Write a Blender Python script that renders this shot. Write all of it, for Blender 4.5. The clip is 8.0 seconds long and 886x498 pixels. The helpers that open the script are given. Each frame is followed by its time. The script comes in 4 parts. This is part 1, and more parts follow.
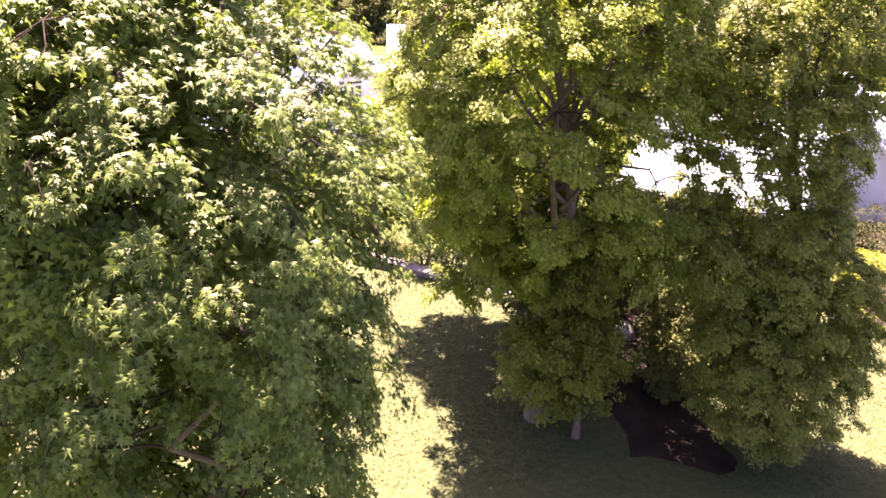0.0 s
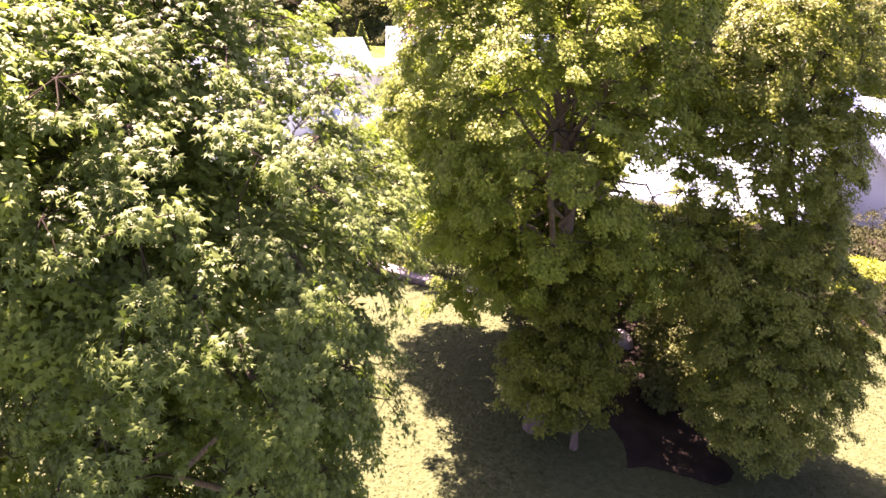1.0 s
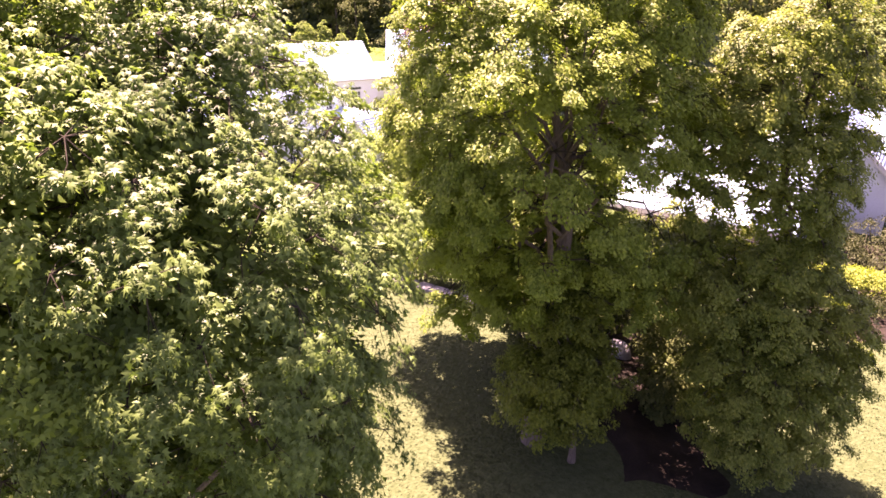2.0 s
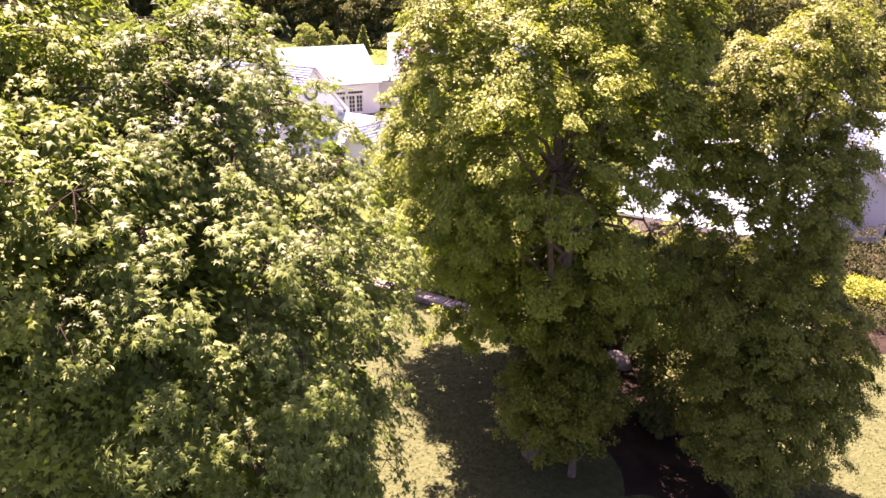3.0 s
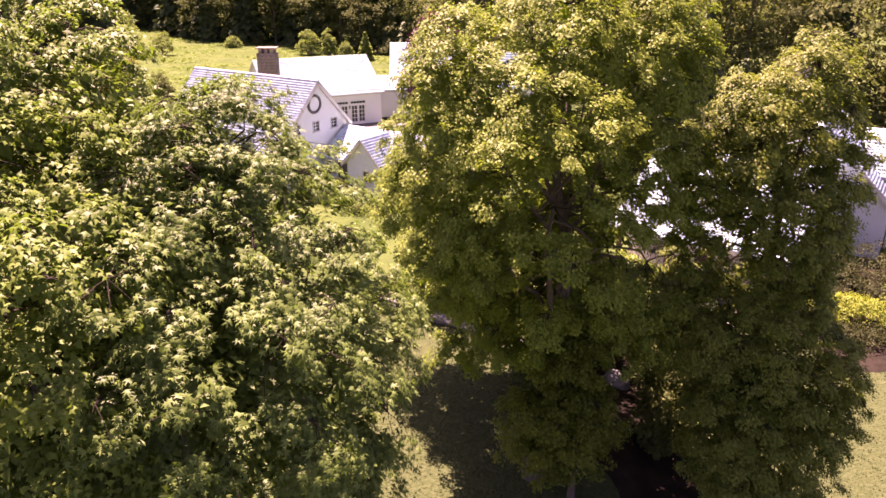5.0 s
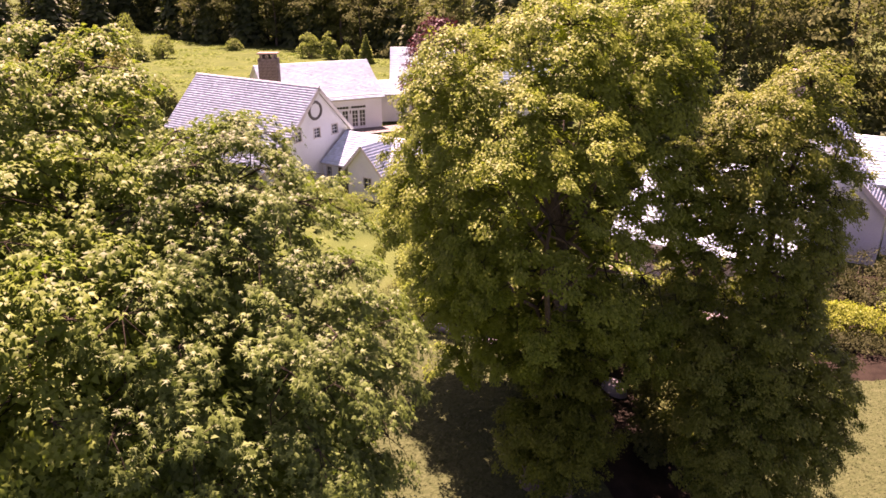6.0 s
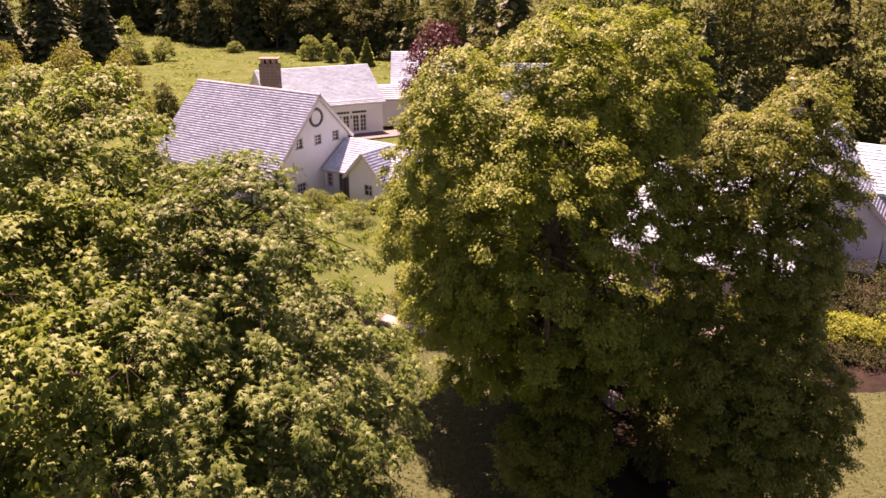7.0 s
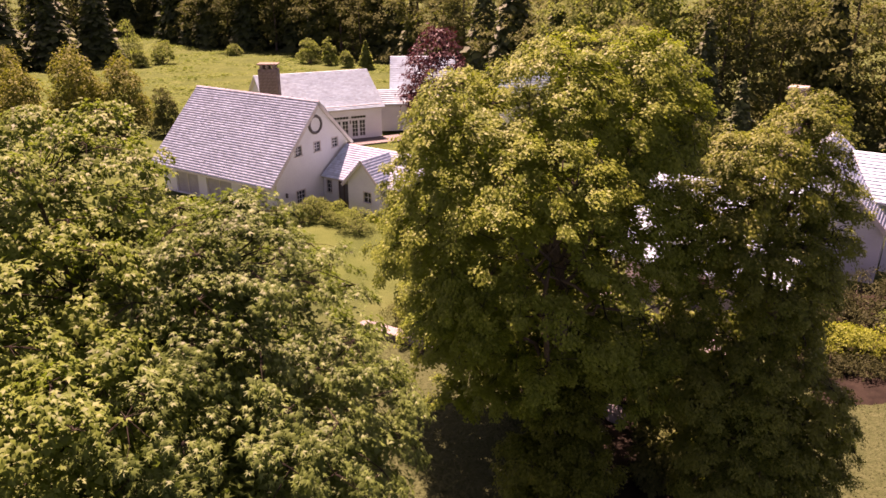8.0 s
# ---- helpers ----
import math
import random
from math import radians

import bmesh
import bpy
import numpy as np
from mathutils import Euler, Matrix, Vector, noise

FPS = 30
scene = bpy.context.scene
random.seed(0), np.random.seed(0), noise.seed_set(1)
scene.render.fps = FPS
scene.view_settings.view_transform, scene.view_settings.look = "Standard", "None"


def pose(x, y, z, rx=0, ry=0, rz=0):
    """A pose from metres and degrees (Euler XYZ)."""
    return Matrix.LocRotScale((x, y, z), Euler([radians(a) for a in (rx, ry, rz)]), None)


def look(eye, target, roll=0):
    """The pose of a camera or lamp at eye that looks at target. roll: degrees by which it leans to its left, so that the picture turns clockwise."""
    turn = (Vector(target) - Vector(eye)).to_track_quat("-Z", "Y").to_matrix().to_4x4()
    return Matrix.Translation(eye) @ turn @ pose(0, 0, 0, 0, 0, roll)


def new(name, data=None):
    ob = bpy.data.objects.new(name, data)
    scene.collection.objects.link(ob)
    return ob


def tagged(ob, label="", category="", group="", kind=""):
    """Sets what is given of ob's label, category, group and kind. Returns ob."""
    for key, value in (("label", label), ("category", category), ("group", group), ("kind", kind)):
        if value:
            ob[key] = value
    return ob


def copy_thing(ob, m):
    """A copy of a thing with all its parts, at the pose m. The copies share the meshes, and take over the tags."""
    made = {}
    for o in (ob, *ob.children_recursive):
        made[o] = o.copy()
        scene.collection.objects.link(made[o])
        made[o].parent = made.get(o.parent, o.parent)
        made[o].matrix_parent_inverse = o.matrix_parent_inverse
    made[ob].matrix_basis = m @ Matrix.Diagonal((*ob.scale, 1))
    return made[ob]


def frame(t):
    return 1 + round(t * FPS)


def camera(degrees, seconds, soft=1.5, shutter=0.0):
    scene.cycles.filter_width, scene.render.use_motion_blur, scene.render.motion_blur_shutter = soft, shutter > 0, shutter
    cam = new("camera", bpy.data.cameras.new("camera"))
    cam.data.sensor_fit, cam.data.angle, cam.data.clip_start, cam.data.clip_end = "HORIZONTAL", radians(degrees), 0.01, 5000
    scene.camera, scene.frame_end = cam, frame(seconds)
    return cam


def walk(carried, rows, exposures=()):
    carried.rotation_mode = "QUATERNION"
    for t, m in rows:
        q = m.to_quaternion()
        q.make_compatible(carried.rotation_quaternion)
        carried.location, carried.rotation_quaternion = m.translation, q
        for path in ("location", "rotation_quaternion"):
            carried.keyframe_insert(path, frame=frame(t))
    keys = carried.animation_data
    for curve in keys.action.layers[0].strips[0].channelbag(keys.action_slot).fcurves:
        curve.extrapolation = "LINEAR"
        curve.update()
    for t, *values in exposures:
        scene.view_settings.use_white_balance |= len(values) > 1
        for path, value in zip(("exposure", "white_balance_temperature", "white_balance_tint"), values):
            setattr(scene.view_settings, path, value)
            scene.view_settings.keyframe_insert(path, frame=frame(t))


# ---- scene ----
cam = camera(62.5, 8.0, soft=1.6)
# seconds, x, y, z, yaw, pitch: a drone that rises about four metres with its lens 21 degrees down
ROWS = [
    (0.0, -0.039, 0.181, 12.795, -0.215, -20.847),
    (0.5, -0.040, 0.170, 13.028, -0.229, -20.901),
    (1.0, -0.044, 0.142, 13.291, -0.280, -21.014),
    (1.5, -0.019, 0.113, 13.553, -0.290, -21.063),
    (3.0, -0.011, 0.181, 14.310, -0.151, -21.158),
    (3.5, -0.038, 0.170, 14.541, -0.089, -21.136),
    (4.0, -0.038, 0.131, 14.782, -0.048, -21.105),
    (4.5, -0.035, 0.058, 15.018, -0.025, -21.077),
    (6.0, -0.004, -0.289, 15.783, 0.006, -21.025),
    (6.5, 0.009, -0.299, 16.051, 0.056, -21.043),
    (7.0, 0.011, -0.188, 16.325, 0.074, -21.040),
    (7.5, 0.008, -0.069, 16.573, 0.071, -21.032),
    (8.0, 0.001, 0.000, 16.822, 0.000, -21.015),
]
EXPOSURES = [(0.0, 3.78, 7250, 65), (1.5, 3.56, 7300, 66), (3.0, 3.18, 7450, 68), (4.5, 2.78, 7650, 70), (6.0, 2.37, 8100, 70), (8.0, 1.87, 8600, 70)]
walk(cam, [(t, pose(x, y, z, 90 + pitch, 0, yaw)) for t, x, y, z, yaw, pitch in ROWS], EXPOSURES)

# ---- light ----
SUN_EL, SUN_DIR = radians(65), Vector((-0.33, 0.944))
world = bpy.data.worlds.new("world")
scene.world = world
world.use_nodes = True
wn = world.node_tree.nodes
sky = wn.new("ShaderNodeTexSky")
sky.sky_type, sky.sun_disc = "NISHITA", False
sky.sun_elevation, sky.sun_rotation = SUN_EL, math.atan2(SUN_DIR.x, SUN_DIR.y)
sky.air_density, sky.dust_density, sky.ozone_density = 0.5, 1.6, 0.2
world.node_tree.links.new(sky.outputs[0], wn["Background"].inputs[0])
wn["Background"].inputs[1].default_value = 0.05
sun = new("sun", bpy.data.lights.new("sun", "SUN"))
sun.data.energy, sun.data.angle, sun.data.color = 5.0, radians(0.53), (1.0, 0.93, 0.80)
to_sun = Vector((SUN_DIR.x * math.cos(SUN_EL), SUN_DIR.y * math.cos(SUN_EL), math.sin(SUN_EL)))
sun.matrix_basis = look(to_sun * 60, (0, 0, 0))


# ---- materials ----
def shader(name, rough=0.8, metal=0.0):
    m = bpy.data.materials.new(name)
    m.use_nodes = True
    nt = m.node_tree
    b = nt.nodes["Principled BSDF"]
    b.inputs["Roughness"].default_value = rough
    b.inputs["Metallic"].default_value = metal
    return m, nt, b


def noise_tex(nt, scale, detail=4.0, stretch=None):
    tc = nt.nodes.new("ShaderNodeTexCoord")
    n = nt.nodes.new("ShaderNodeTexNoise")
    n.inputs["Scale"].default_value, n.inputs["Detail"].default_value = scale, detail
    if stretch:
        mp = nt.nodes.new("ShaderNodeMapping")
        mp.inputs["Scale"].default_value = stretch
        nt.links.new(tc.outputs["Object"], mp.inputs[0])
        nt.links.new(mp.outputs[0], n.inputs["Vector"])
    else:
        nt.links.new(tc.outputs["Object"], n.inputs["Vector"])
    return n.outputs["Fac"]


def ramp(nt, fac, stops):
    r = nt.nodes.new("ShaderNodeValToRGB")
    e = r.color_ramp.elements
    while len(e) < len(stops):
        e.new(0.5)
    for el, (p, c) in zip(e, stops):
        el.position, el.color = p, (*c, 1)
    nt.links.new(fac, r.inputs[0])
    return r.outputs[0]


def mixed(nt, a, b, fac, blend="MIX"):
    m = nt.nodes.new("ShaderNodeMix")
    m.data_type, m.blend_type = "RGBA", blend
    for sock, v in ((m.inputs[6], a), (m.inputs[7], b), (m.inputs[0], fac)):
        if isinstance(v, (int, float)):
            sock.default_value = v
        elif isinstance(v, tuple):
            sock.default_value = (*v, 1)
        else:
            nt.links.new(v, sock)
    return m.outputs[2]


def bumped(nt, b, fac, strength, dist):
    k = nt.nodes.new("ShaderNodeBump")
    k.inputs["Strength"].default_value, k.inputs["Distance"].default_value = strength, dist
    nt.links.new(fac, k.inputs["Height"])
    nt.links.new(k.outputs[0], b.inputs["Normal"])


def leaf_mat(name, dark, mid, light, thin=0.3, rough=0.42, glow=(1.45, 1.6, 0.8), spec=0.14, patch=0.55):
    """A leaf: glossy upper side, some light through the blade, each leaf of its own tint, boughs tinted in patches."""
    m, nt, b = shader(name, rough)
    g = nt.nodes.new("ShaderNodeNewGeometry")
    per = ramp(nt, g.outputs["Random Per Island"], [(0.0, dark), (0.5, mid), (1.0, light)])
    big = noise_tex(nt, patch, 3)
    col = mixed(nt, per, mixed(nt, per, light, 0.55), ramp(nt, big, [(0.42, (0, 0, 0)), (0.62, (1, 1, 1))]))
    nt.links.new(col, b.inputs["Base Color"])
    b.inputs["Specular IOR Level"].default_value = spec
    tr = nt.nodes.new("ShaderNodeBsdfTranslucent")
    nt.links.new(mixed(nt, col, glow, 1.0, "MULTIPLY"), tr.inputs[0])
    mx = nt.nodes.new("ShaderNodeMixShader")
    mx.inputs[0].default_value = thin
    nt.links.new(b.outputs[0], mx.inputs[1])
    nt.links.new(tr.outputs[0], mx.inputs[2])
    nt.links.new(mx.outputs[0], nt.nodes["Material Output"].inputs[0])
    return m


def plain_mat(name, c1, c2, scale=3.0, rough=0.8, bump=0.0, stretch=None, fine=40.0, metal=0.0, speck=0.78):
    m, nt, b = shader(name, rough, metal)
    col = ramp(nt, noise_tex(nt, scale, 5, stretch), [(0.3, c1), (0.7, c2)])
    sp = ramp(nt, noise_tex(nt, fine, 2, stretch), [(0.35, (speck, speck, speck)), (0.65, (1.0, 1.0, 1.0))])
    nt.links.new(mixed(nt, col, sp, 1.0, "MULTIPLY"), b.inputs["Base Color"])
    if bump:
        bumped(nt, b, noise_tex(nt, fine, 3, stretch), 0.6, bump)
    return m


def shingle_mat(name, c1, c2, rough=0.75, spec=0.5):
    m, nt, b = shader(name, rough)
    b.inputs["Specular IOR Level"].default_value = spec
    g = nt.nodes.new("ShaderNodeNewGeometry")
    per = ramp(nt, g.outputs["Random Per Island"], [(0.0, c1), (1.0, c2)])
    st = ramp(nt, noise_tex(nt, 0.7, 5), [(0.3, (0.84, 0.84, 0.85)), (0.7, (1, 1, 1))])
    nt.links.new(mixed(nt, per, st, 1.0, "MULTIPLY"), b.inputs["Base Color"])
    bumped(nt, b, noise_tex(nt, 30, 3), 0.3, 0.004)
    return m


LEAF_NEAR = leaf_mat("leaf_near", (0.049, 0.084, 0.016), (0.080, 0.130, 0.027), (0.127, 0.188, 0.048), 0.29, 0.5, spec=0.2)
LEAF_BACK = leaf_mat("leaf_back", (0.056, 0.096, 0.014), (0.090, 0.145, 0.023), (0.142, 0.200, 0.041), 0.31, 0.5, spec=0.15)
LEAF_GOLD = leaf_mat("leaf_gold", (0.083, 0.131, 0.018), (0.132, 0.190, 0.028), (0.202, 0.258, 0.045), 0.32, 0.5)
LEAF_SIDE = leaf_mat("leaf_side", (0.068, 0.105, 0.017), (0.112, 0.155, 0.027), (0.178, 0.212, 0.044), 0.32, 0.5)
# green lowered to put the under-canopy shade into the leaf colour
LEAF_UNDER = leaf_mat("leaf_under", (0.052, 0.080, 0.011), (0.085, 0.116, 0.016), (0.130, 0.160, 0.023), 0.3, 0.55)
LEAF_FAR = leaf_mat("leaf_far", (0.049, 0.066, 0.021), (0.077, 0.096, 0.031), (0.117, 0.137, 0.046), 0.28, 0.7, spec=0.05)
LEAF_PALE = leaf_mat("leaf_pale", (0.105, 0.150, 0.040), (0.145, 0.195, 0.055), (0.195, 0.245, 0.078), 0.42, 0.7, (1.25, 1.4, 0.8), spec=0.05)
LEAF_OLIVE = leaf_mat("leaf_olive", (0.082, 0.098, 0.016), (0.120, 0.140, 0.024), (0.175, 0.190, 0.036), 0.32, 0.6)
# leaf colour taken near black: the border's shade is put into it
LEAF_SHADE = leaf_mat("leaf_shade", (0.018, 0.024, 0.009), (0.030, 0.037, 0.013), (0.052, 0.060, 0.021), 0.12, 0.6, spec=0.06)
LEAF_PURPLE = leaf_mat("leaf_purple", (0.03, 0.012, 0.016), (0.05, 0.018, 0.022), (0.08, 0.03, 0.03), 0.2, 0.5, (1.5, 0.9, 0.9))
LEAF_LIME = leaf_mat("leaf_lime", (0.112, 0.154, 0.020), (0.168, 0.215, 0.025), (0.225, 0.274, 0.040), 0.3, 0.5)
NEEDLE = leaf_mat("needle", (0.034, 0.054, 0.026), (0.050, 0.078, 0.034), (0.093, 0.125, 0.046), 0.12, 0.6)
MEADOW = leaf_mat("meadow_grass", (0.078, 0.130, 0.032), (0.100, 0.158, 0.042), (0.160, 0.218, 0.064), 0.35, 0.8, (1.1, 1.2, 0.75), spec=0.03, patch=0.13)
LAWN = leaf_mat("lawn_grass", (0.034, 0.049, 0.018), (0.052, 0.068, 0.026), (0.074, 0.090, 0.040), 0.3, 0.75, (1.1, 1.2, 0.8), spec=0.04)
BARK = plain_mat("bark", (0.062, 0.048, 0.037), (0.15, 0.118, 0.092), 5.0, 0.9, 0.02, (6, 6, 1), 18)
TWIG = plain_mat("twig_bark", (0.025, 0.021, 0.015), (0.05, 0.042, 0.03), 5.0, 0.95, 0.0, None, 18)
TWIG.node_tree.nodes["Principled BSDF"].inputs["Specular IOR Level"].default_value = 0.1
WHITE = plain_mat("white_paint", (0.66, 0.68, 0.69), (0.74, 0.76, 0.77), 0.5, 0.6, 0.002, None, 9, speck=0.94)
TRIM = plain_mat("trim_paint", (0.55, 0.51, 0.47), (0.66, 0.62, 0.58), 1.0, 0.6, 0.003, None, 12, speck=0.9)
DARKTRIM = plain_mat("dark_trim", (0.10, 0.09, 0.085), (0.15, 0.135, 0.125), 2.0, 0.7, 0.002, None, 20)
SCREEN = plain_mat("screen_panel", (0.36, 0.345, 0.36), (0.47, 0.45, 0.465), 1.5, 0.5, 0.002, None, 14)
SHAKE_GREY = shingle_mat("weathered_shake", (0.36, 0.455, 0.56), (0.52, 0.65, 0.80), 0.6, 0.4)
SHAKE_PALE = shingle_mat("pale_shake", (0.44, 0.62, 0.70), (0.57, 0.79, 0.88), 0.7, 0.25)
SHAKE_DARK = shingle_mat("dark_shake", (0.20, 0.23, 0.27), (0.30, 0.34, 0.40))
STONE = plain_mat("fieldstone", (0.12, 0.088, 0.07), (0.27, 0.205, 0.17), 2.6, 0.9, 0.03, None, 8)
TIMBER = plain_mat("old_timber", (0.075, 0.046, 0.032), (0.14, 0.09, 0.065), 2.0, 0.85, 0.01, (1, 1, 0.2), 25)
FLAGSTONE = plain_mat("flagstone", (0.24, 0.22, 0.21), (0.36, 0.33, 0.32), 1.8, 0.85, 0.01, None, 10)
COPING = plain_mat("coping_stone", (0.16, 0.15, 0.148), (0.25, 0.235, 0.228), 1.8, 0.85, 0.01, None, 10)
BOULDER = plain_mat("boulder_stone", (0.20, 0.19, 0.20), (0.31, 0.295, 0.31), 1.5, 0.85, 0.01, None, 14)
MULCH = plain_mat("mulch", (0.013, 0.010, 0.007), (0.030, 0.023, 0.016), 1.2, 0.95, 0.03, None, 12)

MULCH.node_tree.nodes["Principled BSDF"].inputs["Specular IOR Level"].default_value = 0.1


def glass_mat():
    m, nt, b = shader("window_glass", 0.05)
    b.inputs["Base Color"].default_value = (0.03, 0.035, 0.04, 1)
    b.inputs["Specular IOR Level"].default_value = 0.7
    return m


GLASS = glass_mat()


def grass_mat():
    m, nt, b = shader("grass", 0.95)
    b.inputs["Specular IOR Level"].default_value = 0.08
    small = ramp(nt, noise_tex(nt, 5.0, 6), [(0.25, (0.034, 0.049, 0.017)), (0.5, (0.049, 0.064, 0.025)), (0.8, (0.067, 0.083, 0.036))])
    rich = ramp(nt, noise_tex(nt, 0.35, 6), [(0.3, (0.040, 0.066, 0.016)), (0.55, (0.060, 0.090, 0.023)), (0.8, (0.088, 0.118, 0.034))])
    tc = nt.nodes.new("ShaderNodeTexCoord")
    sp = nt.nodes.new("ShaderNodeSeparateXYZ")
    nt.links.new(tc.outputs["Object"], sp.inputs[0])
    mr = nt.nodes.new("ShaderNodeMapRange")
    mr.inputs[1].default_value, mr.inputs[2].default_value = 30, 42
    nt.links.new(sp.outputs[1], mr.inputs[0])
    nt.links.new(mixed(nt, small, rich, mr.outputs[0]), b.inputs["Base Color"])
    bumped(nt, b, noise_tex(nt, 9.0, 6), 0.9, 0.12)
    return m


GRASS = grass_mat()


# ---- building blocks ----
def mesh_arrays(name, verts, faces, mat, smooth=False):
    verts, faces = np.asarray(verts, dtype=np.float32), np.asarray(faces, dtype=np.int32)
    me = bpy.data.meshes.new(name)
    n, k = faces.shape
    me.vertices.add(len(verts))
    me.vertices.foreach_set("co", verts.ravel())
    me.loops.add(n * k)
    me.loops.foreach_set("vertex_index", faces.ravel())
    me.polygons.add(n)
    me.polygons.foreach_set("loop_start", np.arange(0, n * k, k, dtype=np.int32))
    if smooth:
        me.polygons.foreach_set("use_smooth", np.ones(n, dtype=bool))
    me.update(calc_edges=True)
    me.materials.append(mat)
    return me


def hang(name, me, parent=None, label=""):
    ob = new(name, me)
    ob.parent = parent
    if label:
        tagged(ob, label)
    return ob


def part(name, bm, mat, parent, label="", smooth=False):
    me = bpy.data.meshes.new(name)
    bm.to_mesh(me)
    bm.free()
    me.materials.append(mat)
    if smooth:
        me.polygons.foreach_set("use_smooth", [True] * len(me.polygons))
    return hang(name, me, parent, label)


def box(x0, x1, y0, y1, z0, z1, bm=None, bevel=0.0):
    own = bmesh.new() if bm is None or bevel else bm
    r = bmesh.ops.create_cube(own, size=1.0, matrix=Matrix.LocRotScale(((x0 + x1) / 2, (y0 + y1) / 2, (z0 + z1) / 2), None, (x1 - x0, y1 - y0, z1 - z0)))
    if bevel:
        bmesh.ops.bevel(own, geom=own.edges[:], offset=bevel, segments=1, affect="EDGES")
        if bm is not None:
            me = bpy.data.meshes.new("tmp")
            own.to_mesh(me)
            own.free()
            bm.from_mesh(me)
            bpy.data.meshes.remove(me)
            return bm
    return own


def thing(name, m, label, category, group="", kind=""):
    e = new(name)
    e.matrix_basis = m
    return tagged(e, label, category, group, kind)


class Tubes:
    """Collects tapered limbs as one mesh."""

    def __init__(self, sides=6):
        self.v, self.f, self.sides = [], [], sides

    def add(self, pts, radii):
        k = self.sides
        pts = np.asarray(pts, dtype=float)
        base = len(self.v)
        for i, (p, r) in enumerate(zip(pts, radii)):
            d = pts[min(i + 1, len(pts) - 1)] - pts[max(i - 1, 0)]
            d = d / (np.linalg.norm(d) + 1e-9)
            a = np.cross(d, (0.3, 0.9, 0.2))
            a /= np.linalg.norm(a) + 1e-9
            b = np.cross(d, a)
            for j in range(k):
                t = 2 * math.pi * j / k
                self.v.append(p + r * (a * math.cos(t) + b * math.sin(t)))
        for i in range(len(pts) - 1):
            for j in range(k):
                q = base + i * k
                self.f.append((q + j, q + (j + 1) % k, q + k + (j + 1) % k, q + k + j))
        return self

    def mesh(self, name, mat):
        return mesh_arrays(name, self.v, self.f, mat, True)


def bent(rng, a, b, n, sag=0.12, lift=0.0):
    """A crooked line from a to b."""
    a, b = np.asarray(a, float), np.asarray(b, float)
    t = np.linspace(0, 1, n)[:, None]
    length = np.linalg.norm(b - a)
    wob = rng.normal(0, 1, (n, 3)) * sag * length * 0.25 * np.sin(t * math.pi)
    p = a + (b - a) * t + wob
    p[:, 2] += lift * length * np.sin(t[:, 0] * math.pi)
    return p


# a palmate leaf of three long lobes, a folded simple leaf, and a ragged spray of several leaves
STAR = np.array([(0, 0, 0), (0.36, -0.57, -0.12), (0.45, -0.19, 0.03), (1.0, 0, -0.20), (0.45, 0.19, 0.03), (0.36, 0.57, -0.12)])
STAR_F = np.array([(0, 1, 2), (0, 2, 4), (2, 3, 4), (0, 4, 5)])
LOBED = np.array([(0, 0, 0), (0.12, -0.50, -0.12), (0.27, -0.15, 0.02), (0.70, -0.54, -0.14), (0.46, -0.11, 0.02), (1.08, 0, -0.24), (0.46, 0.11, 0.02), (0.70, 0.54, -0.14), (0.27, 0.15, 0.02), (0.12, 0.50, -0.12)])
LOBED_F = np.array([(0, 1, 2), (2, 3, 4), (4, 5, 6), (6, 7, 8), (8, 9, 0), (0, 2, 8), (2, 4, 6), (2, 6, 8)])
KITE = np.array([(0, 0, 0), (0.45, -0.38, 0.06), (1.0, 0, -0.06), (0.45, 0.38, 0.06)])
KITE_F = np.array([(0, 1, 2), (0, 2, 3)])
BLADE = np.array([(0, 0, 0), (0.72, -0.46, 0.05), (1.0, 0.34, -0.08)])
BLADE_F = np.array([(0, 1, 2)])
NEED = np.array([(0, -0.08, 0), (0, 0.08, 0), (1.0, 0.02, -0.15), (0.55, 0.25, 0.0), (0.5, -0.25, 0.0)])
NEED_F = np.array([(0, 4, 2), (0, 2, 1), (1, 2, 3)])
TUFT = np.array([(0, -0.25, 0), (0, 0.25, 0), (0.8, -0.45, 0.15), (1.0, 0.05, 0.2), (0.75, 0.5, 0.1)])
TUFT_F = np.array([(0, 2, 1), (0, 3, 1), (0, 4, 1)])


def unit(v):
    return v / (np.linalg.norm(v, axis=-1, keepdims=True) + 1e-9)


def leaf_arrays(rng, c, nrm, tip, size, shape, faces):
    """Leaves at c, blade normals nrm, tips toward tip."""
    nrm = unit(nrm)
    tip = unit(tip - nrm * np.sum(tip * nrm, axis=1, keepdims=True))
    side = np.cross(nrm, tip)
    s = size[:, None, None]
    fold = rng.uniform(0.4, 1.7, len(c))[:, None, None]
    v = c[:, None, :] + s * (shape[None, :, 0:1] * tip[:, None, :] + shape[None, :, 1:2] * side[:, None, :] + fold * shape[None, :, 2:3] * nrm[:, None, :])
    f = faces[None, :, :] + (np.arange(len(c)) * len(shape))[:, None, None]
    return v.reshape(-1, 3), f.reshape(-1, faces.shape[1])


def in_lobes(p, lobes):
    """How deep p lies: below 1 is inside the nearest lobe."""
    d = np.full(len(p), 9.0)
    for cx, cy, cz, rx, ry, rz in lobes:
        q = (p - (cx, cy, cz)) / (rx, ry, rz)
        d = np.minimum(d, np.linalg.norm(q, axis=1))
    return d


